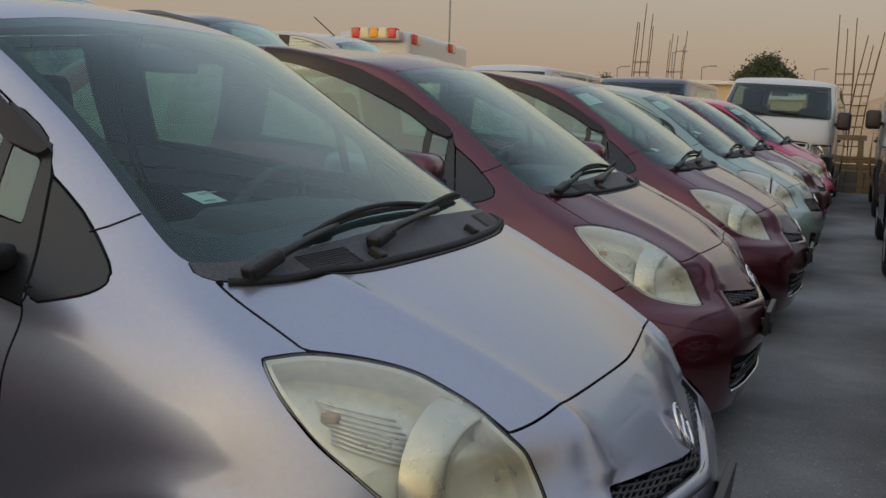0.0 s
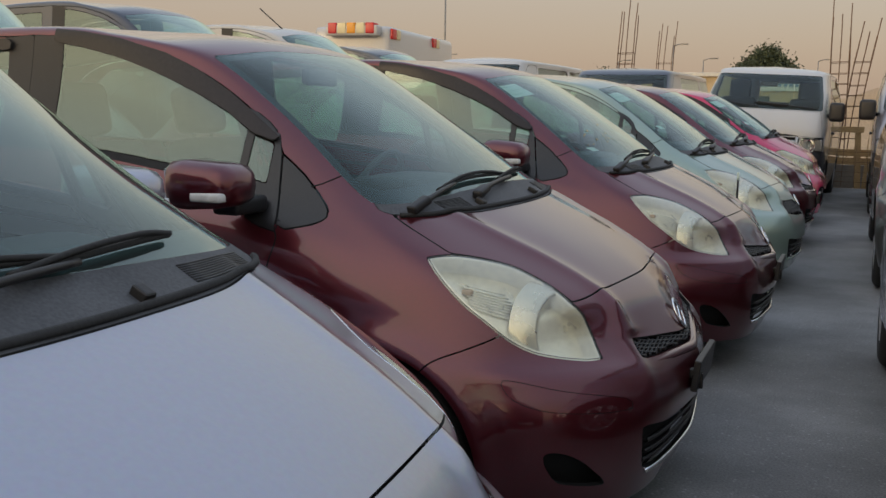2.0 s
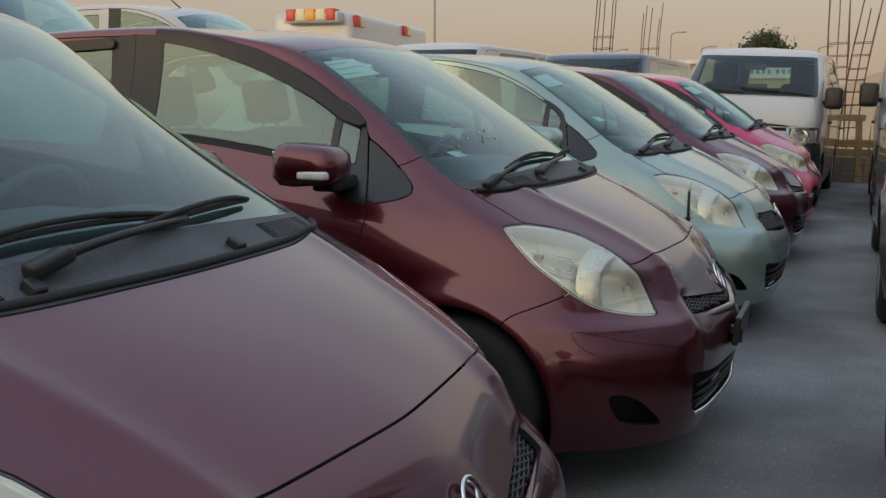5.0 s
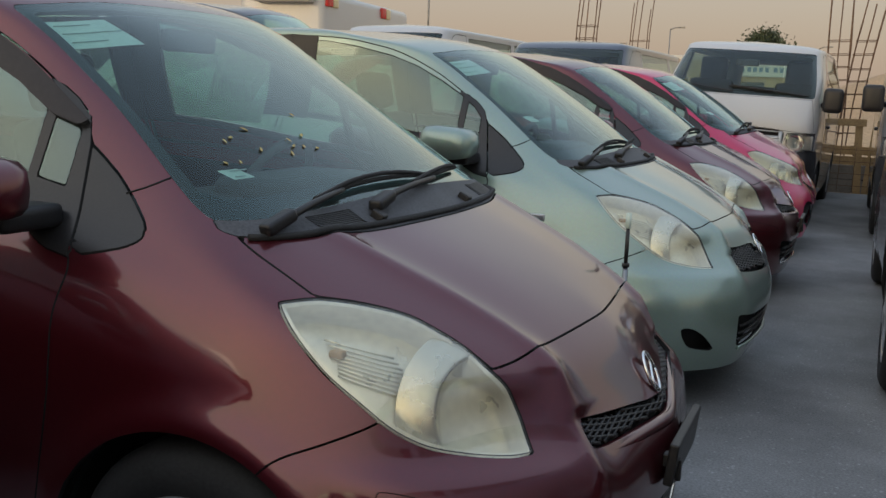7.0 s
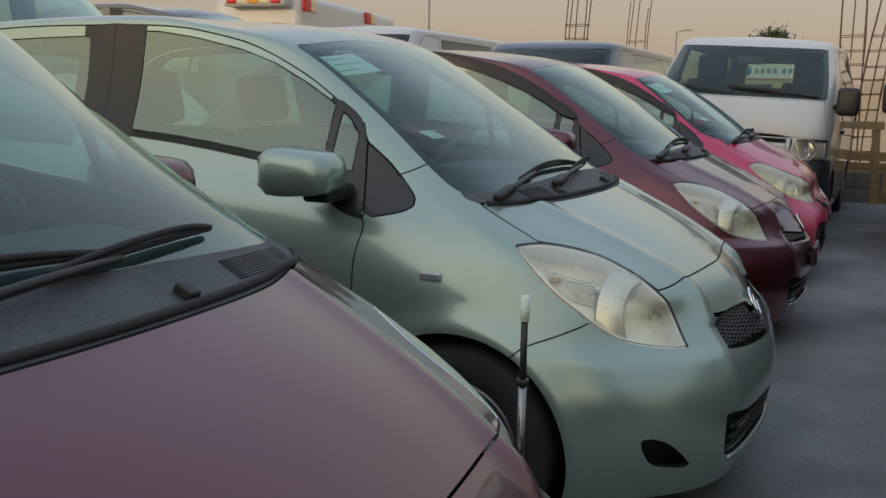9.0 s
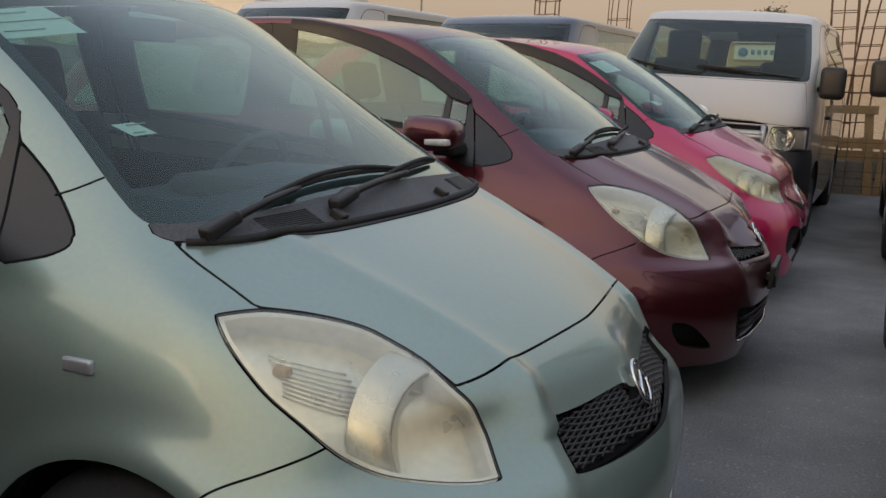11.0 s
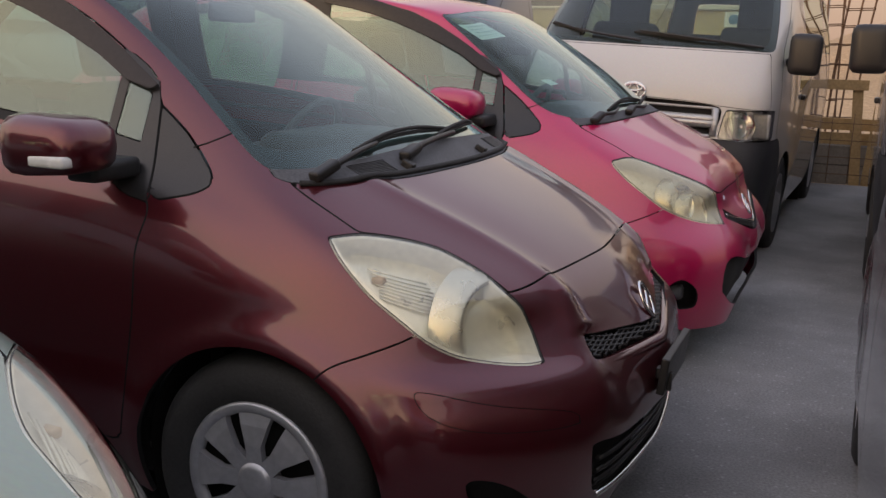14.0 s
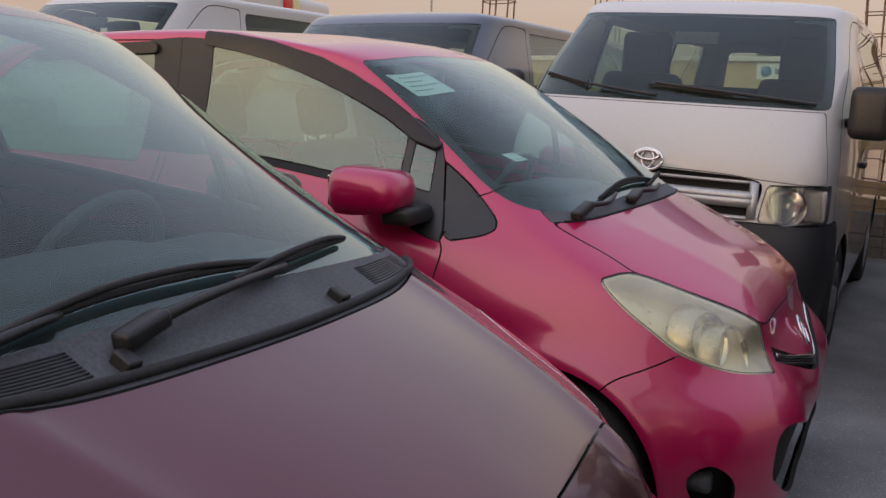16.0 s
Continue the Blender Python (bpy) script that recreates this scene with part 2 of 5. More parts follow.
def curve2(points, n=8, closed=True):
    """Rounded polyline; a doubled point stays a sharp corner."""
    p = [np.array(q, float) for q in points]
    out, m = [], len(p)
    for i in range(m if closed else m - 1):
        if closed:
            a, b, c, d = p[i - 1], p[i], p[(i + 1) % m], p[(i + 2) % m]
        else:
            a, b, c, d = p[max(i - 1, 0)], p[i], p[i + 1], p[min(i + 2, m - 1)]
        if np.allclose(b, c):
            continue
        if np.allclose(a, b):
            a = b
        for k in range(n):
            s = k / n
            out.append(0.5 * (2 * b + (c - a) * s + (2 * a - 5 * b + 4 * c - d) * s * s + (3 * b - a - 3 * c + d) * s**3))
    if not closed:
        out.append(p[-1])
    return np.array(out)


class Sheet:
    def __init__(self, co, no, uv, tri):
        self.co, self.no, self.uv, self.tri = co, no, uv, tri

    def clip(self, sd):
        """The part where sd is below zero."""
        inside = sd < 0
        k = inside[self.tri].sum(1)
        keep = self.tri[k == 3].tolist()
        co, no, uv = [self.co], [self.no], [self.uv]
        base, cache, ext = len(self.co), {}, []

        def cut(a, b):
            key = (a, b) if a < b else (b, a)
            if key not in cache:
                s = sd[a] / (sd[a] - sd[b])
                cache[key] = base + len(ext)
                ext.append((a, b, s))
            return cache[key]

        for t in self.tri[(k == 1) | (k == 2)]:
            poly = []
            for i in range(3):
                a, b = int(t[i]), int(t[(i + 1) % 3])
                if inside[a]:
                    poly.append(a)
                if inside[a] != inside[b]:
                    poly.append(cut(a, b))
            for i in range(1, len(poly) - 1):
                keep.append([poly[0], poly[i], poly[i + 1]])
        if ext:
            a, b, s = (np.array(q) for q in zip(*ext))
            a, b = a.astype(int), b.astype(int)
            for arr, src in ((co, self.co), (no, self.no), (uv, self.uv)):
                arr.append(src[a] * (1 - s[:, None]) + src[b] * s[:, None])
        co, no, uv = np.concatenate(co), np.concatenate(no), np.concatenate(uv)
        tri = np.array(keep, int).reshape(-1, 3)
        used, inv = np.unique(tri, return_inverse=True)
        return Sheet(co[used], no[used], uv[used], inv.reshape(-1, 3))

    def refined(self, lo, hi):
        """Quarters the triangles whose middle lies in a (u, v) box."""
        mid = self.uv[self.tri].mean(1)
        pick = ((mid > lo) & (mid < hi)).all(1)
        t = self.tri[pick]
        e = np.sort(np.concatenate([t[:, [0, 1]], t[:, [1, 2]], t[:, [2, 0]]]), 1)
        ue, inv = np.unique(e, axis=0, return_inverse=True)
        m = inv.reshape(3, -1) + len(self.co)
        a, b, c = t.T
        new_tri = np.concatenate([np.stack(q, 1) for q in ((a, m[0], m[2]), (m[0], b, m[1]), (m[2], m[1], c), (m[0], m[1], m[2]))])
        arr = [np.concatenate([q, (q[ue[:, 0]] + q[ue[:, 1]]) / 2]) for q in (self.co, self.no, self.uv)]
        return Sheet(*arr, np.concatenate([self.tri[~pick], new_tri]))

    def shifted(self, d):
        return Sheet(self.co + self.no * d, self.no, self.uv, self.tri)


class Shell:
    """Half of a body (y from 0 outwards), laid over profile rows that run from the nose round the flank to the tail."""

    def __init__(self, rows, nu=11, nv=8, relax=6, bump=None):
        r = np.array([np.array(q, float).reshape(-1, 3) for q in rows])
        self.nu, self.nv = nu, nv
        g = spline_through(np.swapaxes(spline_through(r, nv), 0, 1), nu)
        g = np.swapaxes(g, 0, 1)
        for _ in range(relax):
            q = g.copy()
            q[1:-1] += 0.25 * (g[2:] + g[:-2] - 2 * g[1:-1])
            g2 = q.copy()
            g2[:, 1:-1] += 0.25 * (q[:, 2:] + q[:, :-2] - 2 * q[:, 1:-1])
            mirror = q[:, 1] * (1, -1, 1)
            g2[:, 0] += 0.25 * (q[:, 1] + mirror - 2 * q[:, 0])
            mirror = q[:, -2] * (1, -1, 1)
            g2[:, -1] += 0.25 * (q[:, -2] + mirror - 2 * q[:, -1])
            g = g2
        g[:, 0, 1] = g[:, -1, 1] = g[-1, :, 1] = 0
        nrow, ncol = g.shape[:2]
        vv, uu = np.meshgrid(np.arange(nrow) / nv, np.arange(ncol) / nu, indexing="ij")
        self.grid = g
        no = self.normals(g)
        if bump is not None:
            g = g + no * bump(g[..., 0], g[..., 1], g[..., 2], uu, vv)[..., None]
            g[:, 0, 1] = g[:, -1, 1] = g[-1, :, 1] = 0
            no = self.normals(g)
            self.grid = g
        i = np.arange(nrow * ncol).reshape(nrow, ncol)
        a, b, c, d = (q.ravel() for q in (i[:-1, :-1], i[:-1, 1:], i[1:, 1:], i[1:, :-1]))
        tri = np.concatenate([np.stack([a, b, c], 1), np.stack([a, c, d], 1)])
        self.sheet = Sheet(g.reshape(-1, 3), no.reshape(-1, 3), np.stack([uu.ravel(), vv.ravel()], 1), tri)

    def normals(self, g):
        du, dv = np.gradient(g, axis=1), np.gradient(g, axis=0)
        du[:, 0] *= (0, 1, 0)
        du[:, -1] *= (0, 1, 0)
        dv[-1] = g[-1] - g[-2] * (1, 1, 1)
        n = np.cross(du, dv)
        n[-1] = (0, 0, 1)
        n[:, 0, 1] = n[:, -1, 1] = 0
        n /= np.linalg.norm(n, axis=2, keepdims=True) + 1e-12
        return n

    def at(self, u, v):
        g = self.grid
        x, y = np.clip(np.asarray(u, float) * self.nu, 0, g.shape[1] - 1.001), np.clip(np.asarray(v, float) * self.nv, 0, g.shape[0] - 1.001)
        i, j = x.astype(int), y.astype(int)
        s, t = (x - i)[..., None], (y - j)[..., None]
        return (g[j, i] * (1 - s) + g[j, i + 1] * s) * (1 - t) + (g[j + 1, i] * (1 - s) + g[j + 1, i + 1] * s) * t

    def way(self, u, v, lift=0.0, side=-1):
        """A point lifted off the skin; side -1 is the right flank; negative u crosses to the left."""
        p = self.at(abs(u), v)
        e = 0.08
        a, b = self.at(abs(u) + e, v) - self.at(max(abs(u) - e, 0), v), self.at(abs(u), v + e) - self.at(abs(u), v - e)
        n = np.cross(a, b)
        p = p + lift * n / (np.linalg.norm(n) + 1e-12)
        s = side if u >= 0 else -side
        return Vector((p[0], p[1] * s, p[2]))

    def distance(self, sheet, outline):
        """Metres from the outline (u, v points), negative inside."""
        fine = []
        for a, b in zip(outline, np.roll(outline, -1, 0)):
            fine += [a + (b - a) * k / 3 for k in range(3)]
        o = np.array(fine)
        p, q = o, np.roll(o, -1, 0)
        use = ~((p[:, 0] <= 0) & (q[:, 0] <= 0))
        a3, b3 = self.at(p[:, 0], p[:, 1])[use], self.at(q[:, 0], q[:, 1])[use]
        uv = sheet.uv
        odd = np.zeros(len(uv), bool)
        for (x0, y0), (x1, y1) in zip(p, q):
            if y0 != y1:
                odd ^= ((y0 > uv[:, 1]) != (y1 > uv[:, 1])) & (uv[:, 0] < (x1 - x0) * (uv[:, 1] - y0) / (y1 - y0) + x0)
        best = np.full(len(uv), 9.0)
        for a, b in zip(a3, b3):
            d = b - a
            w = sheet.co - a
            s = np.clip(w @ d / (d @ d + 1e-12), 0, 1)
            best = np.minimum(best, np.linalg.norm(w - s[:, None] * d, axis=1))
        return np.where(odd, -best, best)

    def carve(self, sheet, outline, gap=0.0025):
        """Splits a sheet along an outline: the piece inside, and the rest."""
        sd = self.distance(sheet, outline)
        return sheet.clip(sd + gap), sheet.clip(gap - sd)


def sheet_mesh(name, sheet, material, side, rim=0.012, dark_rim=True):
    """One mesh from a sheet. side: 'both' joins the mirror image, 'right' keeps -y, 'left' +y."""
    co, no, tri = sheet.co, sheet.no, sheet.tri
    if rim:
        e = np.concatenate([tri[:, [0, 1]], tri[:, [1, 2]], tri[:, [2, 0]]])
        key = np.sort(e, 1)
        _, idx, cnt = np.unique(key, axis=0, return_index=True, return_counts=True)
        be = e[idx[cnt == 1]]
        be = be[~((np.abs(co[be[:, 0], 1]) < 1e-6) & (np.abs(co[be[:, 1], 1]) < 1e-6))]
        if len(be):
            bv, inv = np.unique(be, return_inverse=True)
            inv = inv.reshape(-1, 2)
            n0 = len(co)
            co = np.concatenate([co, co[bv] - no[bv] * rim])
            no = np.concatenate([no, no[bv]])
            lo = n0 + inv
            tri = np.concatenate([tri, np.stack([be[:, 1], be[:, 0], lo[:, 0]], 1), np.stack([be[:, 1], lo[:, 0], lo[:, 1]], 1)])
    rim_from = len(sheet.tri)
    dark = np.zeros(len(tri), int)
    dark[rim_from:] = 1
    flip = co * (1, -1, 1), no * (1, -1, 1), tri[:, ::-1]
    if side == "right":
        co, no, tri = flip
    elif side == "both":
        n0 = len(co)
        weld = np.where(np.abs(co[:, 1]) < 1e-6, np.arange(n0), np.arange(n0) + n0)
        tri = np.concatenate([tri, weld[flip[2]]])
        dark = np.concatenate([dark, dark])
        co, no = np.concatenate([co, flip[0]]), np.concatenate([no, flip[1]])
        used, inv = np.unique(tri, return_inverse=True)
        co, no, tri = co[used], no[used], inv.reshape(-1, 3)
    me = bpy.data.meshes.new(name)
    me.from_pydata(co.tolist(), [], tri.tolist())
    me.polygons.foreach_set("use_smooth", [True] * len(tri))
    me.normals_split_custom_set_from_vertices(no.tolist())
    me.materials.append(material)
    # panel edges go near-black: the shade inside the gaps is coloured in
    if rim > .005 and dark_rim:
        me.materials.append(M_UNDER_SHADE)
        me.polygons.foreach_set("material_index", dark.tolist())
    return me


def part(name, data, material, parent, label=""):
    """Links a mesh or a bmesh as one part under a thing or under a part."""
    if isinstance(data, bmesh.types.BMesh):
        me = bpy.data.meshes.new(name)
        data.to_mesh(me)
        data.free()
        if material:
            me.materials.append(material)
    else:
        me = data
    ob = new(name, me)
    ob.parent = parent
    return tagged(ob, label) if label else ob


def thing(name, label, category, m=None, group=""):
    ob = new(name)
    ob.empty_display_size = 0.2
    if m is not None:
        ob.matrix_world = m
    return tagged(ob, label, category, group)


def box(bm, size, at=(0, 0, 0), bevel=0.0, turn=None):
    m = Matrix.Translation(at) @ (turn.to_4x4() if turn else Matrix()) @ Matrix.Diagonal((*size, 1))
    g = bmesh.ops.create_cube(bm, size=1, matrix=m)
    if bevel:
        edges = list({e for v in g["verts"] for e in v.link_edges})
        bmesh.ops.bevel(bm, geom=edges, offset=bevel, segments=3, affect="EDGES", profile=0.6)
    return bm


def smooth(bm):
    for f in bm.faces:
        f.smooth = True
    return bm


def lathe(bm, profile, n=40, axis="y", at=(0, 0, 0)):
    """Turns (radius, offset) points round an axis."""
    rings = []
    for r, h in profile:
        ring = []
        for k in range(n):
            a = 2 * math.pi * k / n
            c, s = r * math.cos(a), r * math.sin(a)
            p = (c, h, s) if axis == "y" else (h, c, s) if axis == "x" else (c, s, h)
            ring.append(bm.verts.new(Vector(p) + Vector(at)))
        rings.append(ring)
    for a, b in zip(rings, rings[1:]):
        for k in range(n):
            f = bm.faces.new((a[k], a[(k + 1) % n], b[(k + 1) % n], b[k]))
            f.smooth = True
    return bm


def tube(bm, pts, r, n=8, taper=1.0):
    """A round bar along points."""
    rings = []
    pts = [Vector(p) for p in pts]
    for i, p in enumerate(pts):
        d = (pts[min(i + 1, len(pts) - 1)] - pts[max(i - 1, 0)]).normalized()
        s = d.cross(Vector((0.13, 0.31, 0.94))).normalized()
        w = d.cross(s)
        rr = r * (1 + (taper - 1) * i / max(1, len(pts) - 1))
        rings.append([bm.verts.new(p + rr * (math.cos(2 * math.pi * k / n) * s + math.sin(2 * math.pi * k / n) * w)) for k in range(n)])
    for a, b in zip(rings, rings[1:]):
        for k in range(n):
            bm.faces.new((a[k], a[(k + 1) % n], b[(k + 1) % n], b[k])).smooth = True
    bm.faces.new(rings[0][::-1])
    bm.faces.new(rings[-1])
    return bm

# ---- ground ----
def plate(name, pts, z0, z1, material, label, category):
    bm = bmesh.new()
    lo = [bm.verts.new((x, y, z0)) for x, y in pts]
    hi = [bm.verts.new((x, y, z1)) for x, y in pts]
    bm.faces.new(hi)
    for k in range(len(pts)):
        bm.faces.new((lo[k], lo[(k + 1) % len(pts)], hi[(k + 1) % len(pts)], hi[k]))
    ob = part(name, bm, material, None)
    return tagged(ob, label, category, kind="structure")


plate("ground", [(-600, -300), (600, -300), (600, 900), (-600, 900)], -0.4, -0.03, M_SAND, "wide sandy desert ground", "ground")
plate("road", [(-40, -30), (30, -30), (30, 16.9), (-40, 16.9)], -0.2, 0.0, M_ASPHALT, "dusty grey asphalt of the car yard", "asphalt")

# ================= small hatchback =================
COLS = 12


def hatch_rows():
    """Profile lines of the hatchback, nose at x = 0, from the sill to the roof's spine."""
    r = []
    r.append((-.06,0,.16, -.08,.28,.16, -.14,.50,.16, -.30,.70,.17, -.48,.80,.18, -.80,.81,.19, -1.2,.79,.19, -2.0,.80,.19, -2.9,.80,.20, -3.45,.74,.25, -3.65,.45,.27, -3.68,0,.27))
    r.append((-.01,0,.30, -.03,.28,.30, -.10,.52,.30, -.27,.74,.31, -.48,.835,.32, -.80,.845,.33, -1.2,.83,.33, -2.0,.835,.33, -2.9,.845,.34, -3.5,.78,.36, -3.71,.48,.38, -3.74,0,.38))
    r.append((0,0,.47, -.02,.28,.47, -.09,.52,.475, -.25,.735,.48, -.47,.835,.48, -.80,.85,.49, -1.2,.84,.49, -2.0,.845,.49, -2.9,.85,.50, -3.52,.79,.52, -3.72,.50,.53, -3.75,0,.53))
    r.append((-.055,0,.585, -.08,.28,.58, -.145,.48,.575, -.28,.665,.58, -.50,.81,.60, -.80,.845,.63, -1.2,.842,.65, -2.0,.847,.66, -2.9,.85,.67, -3.55,.77,.70, -3.70,.50,.71, -3.73,0,.71))
    r.append((-.115,0,.665, -.135,.26,.66, -.20,.44,.66, -.30,.60,.66, -.46,.755,.68, -.80,.83,.73, -1.2,.838,.76, -2.0,.84,.78, -2.9,.84,.80, -3.57,.75,.85, -3.68,.50,.88, -3.70,0,.88))
    r.append((-.20,0,.75, -.215,.24,.748, -.25,.41,.745, -.32,.575,.745, -.53,.745,.77, -.80,.80,.81, -1.2,.82,.85, -2.0,.82,.88, -2.9,.82,.90, -3.57,.74,.95, -3.66,.50,.97, -3.69,0,.97))
    r.append((-.42,0,.875, -.43,.22,.875, -.47,.42,.87, -.555,.60,.868, -.66,.735,.866, -.84,.765,.885, -1.2,.79,.925, -2.0,.79,.97, -2.9,.79,1.0, -3.53,.73,1.03, -3.62,.50,1.05, -3.65,0,1.06))
    r.append((-.66,0,.985, -.67,.22,.983, -.70,.44,.975, -.755,.62,.966, -.86,.70,.965, -1.0,.725,.97, -1.3,.755,.985, -2.0,.755,1.03, -2.9,.75,1.06, -3.48,.69,1.09, -3.57,.48,1.11, -3.60,0,1.12))
    r.append((-.82,0,1.10, -.83,.22,1.097, -.865,.42,1.09, -.92,.56,1.08, -1.0,.63,1.08, -1.13,.675,1.08, -1.4,.70,1.095, -2.0,.705,1.14, -2.9,.695,1.16, -3.43,.63,1.18, -3.51,.45,1.20, -3.54,0,1.21))
    r.append((-1.12,0,1.30, -1.13,.20,1.297, -1.165,.38,1.29, -1.22,.53,1.27, -1.28,.59,1.27, -1.40,.63,1.27, -1.6,.648,1.28, -2.05,.65,1.31, -2.85,.635,1.31, -3.33,.57,1.32, -3.42,.40,1.34, -3.45,0,1.35))
    r.append((-1.40,0,1.455, -1.405,.18,1.453, -1.43,.36,1.447, -1.47,.53,1.428, -1.56,.59,1.435, -1.68,.605,1.45, -1.8,.615,1.465, -2.1,.62,1.485, -2.8,.60,1.47, -3.2,.52,1.44, -3.33,.36,1.445, -3.36,0,1.45))
    r.append((-1.6,0,1.505, -1.61,.16,1.503, -1.64,.31,1.498, -1.70,.45,1.486, -1.78,.50,1.485, -1.85,.515,1.495, -1.95,.52,1.508, -2.15,.52,1.525, -2.75,.51,1.513, -3.05,.43,1.487, -3.18,.28,1.478, -3.22,0,1.482))
    r.append((-1.85,0,1.53, -1.87,0,1.532, -1.9,0,1.534, -1.93,0,1.536, -1.97,0,1.538, -2.0,0,1.54, -2.05,0,1.542, -2.2,0,1.545, -2.6,0,1.537, -2.85,0,1.52, -2.95,0,1.51, -3.0,0,1.503))
    for k, back in ((1, .006), (2, .012), (3, .016), (4, .014), (5, .008)):
        q = list(r[k])
        q[3] -= back
        r[k] = tuple(q)
    return r


def ridge(x, y, a, b, width):
    """1 on the plan line a-b, falling off to the sides."""
    ax, ay, bx, by = *a, *b
    dx, dy = bx - ax, by - ay
    s = ((x - ax) * dx + (y - ay) * dy) / (dx * dx + dy * dy)
    d = np.abs((x - ax) * dy - (y - ay) * dx) / math.hypot(dx, dy)
    fade = np.clip(np.minimum(s * 6 + 1, (1 - s) * 6 + 1), 0, 1)
    return np.exp(-(d / width) ** 1.2) * fade


def hatch_bump(x, y, z, u, v):
    """Bonnet ridge, arch flares."""
    top = (v > 3.5) & (v < 7.3)
    b = 0.013 * ridge(x, y, (-.10, .37), (-.66, .48), 0.036) * top
    b += 0.012 * np.exp(-((u - 1.78 - .05 * (v - 3)) / .20) ** 2) * np.clip((v - 1.6) / .8, 0, 1) * np.clip((5.2 - v) / .6, 0, 1)
    b += 0.007 * np.exp(-((v - 2.72) / .24) ** 2) * np.clip((u - 1.6) / .5, 0, 1) * np.clip((4.3 - u) / .7, 0, 1)
    for wx in (-.785, -3.245):
        d = np.hypot(x - wx, z - .29)
        b += 0.016 * np.exp(-((d - .335) / .045) ** 2) * (z < .7) * (y > .6)
    return b


def newer_bump(x, y, z, u, v):
    """Soft bonnet ridge, arch flares."""
    top = (v > 4.6) & (v < 7.3)
    b = 0.006 * ridge(x, y, (-.34, .38), (-.66, .46), 0.06) * top
    for wx in (-.785, -3.245):
        d = np.hypot(x - wx, z - .29)
        b += 0.016 * np.exp(-((d - .335) / .045) ** 2) * (z < .7) * (y > .6)
    return b


def newer_rows():
    """The newer model: the same lines with a blunter nose."""
    rows = [list(q) for q in hatch_rows()]
    for k, q in enumerate(rows[:6]):
        for col, back in ((0, .13), (1, .11), (2, .06), (3, .015)):
            q[3 * col] -= back * (1.0 if k < 5 else .5)
    return rows


HATCH = Shell(hatch_rows(), bump=hatch_bump)
NEWER = Shell(newer_rows(), relax=10, bump=newer_bump)
WHEELS = (-.785, -3.245)


def circle_cut(sheet, wx, wz, r):
    d = np.hypot(sheet.co[:, 0] - wx, sheet.co[:, 2] - wz) - r
    d = np.where(sheet.co[:, 1] > 0.45, d, 1.0)
    return sheet.clip(-d)


LAMP = [(2.38, 3.12), (2.38, 3.12), (2.62, 3.12), (3.03, 3.25), (3.42, 3.46), (3.83, 3.9), (4.08, 4.5), (4.14, 5.05), (4.12, 5.55), (4.0, 5.9), (3.85, 5.98), (3.46, 6.0), (3.12, 5.88), (2.87, 5.7), (2.81, 5.5), (2.78, 5.25), (2.77, 4.9), (2.6, 4.4), (2.42, 3.8)]
LAMP_NEW = [(2.14, 3.16), (2.14, 3.16), (2.95, 3.36), (3.61, 3.70), (3.97, 4.08), (4.18, 4.74), (4.25, 5.3), (4.22, 5.64), (4.03, 5.83), (3.46, 5.92), (3.02, 5.38), (2.42, 4.73), (2.42, 4.73), (2.14, 3.96)]


def flat_distance(sheet, poly):
    """Metres from an outline drawn on the flank's (x, z) plane, negative inside."""
    o = np.array(poly, float)
    p = sheet.co[:, [0, 2]]
    best, odd = np.full(len(p), 9.0), np.zeros(len(p), bool)
    for a, b in zip(o, np.roll(o, -1, 0)):
        d = b - a
        s = np.clip(((p - a) @ d) / (d @ d), 0, 1)
        best = np.minimum(best, np.linalg.norm(p - a - s[:, None] * d, axis=1))
        if a[1] != b[1]:
            odd ^= ((a[1] > p[:, 1]) != (b[1] > p[:, 1])) & (p[:, 0] < d[0] * (p[:, 1] - a[1]) / d[1] + a[0])
    return np.where(sheet.co[:, 1] > .4, np.where(odd, -best, best), 9.0)


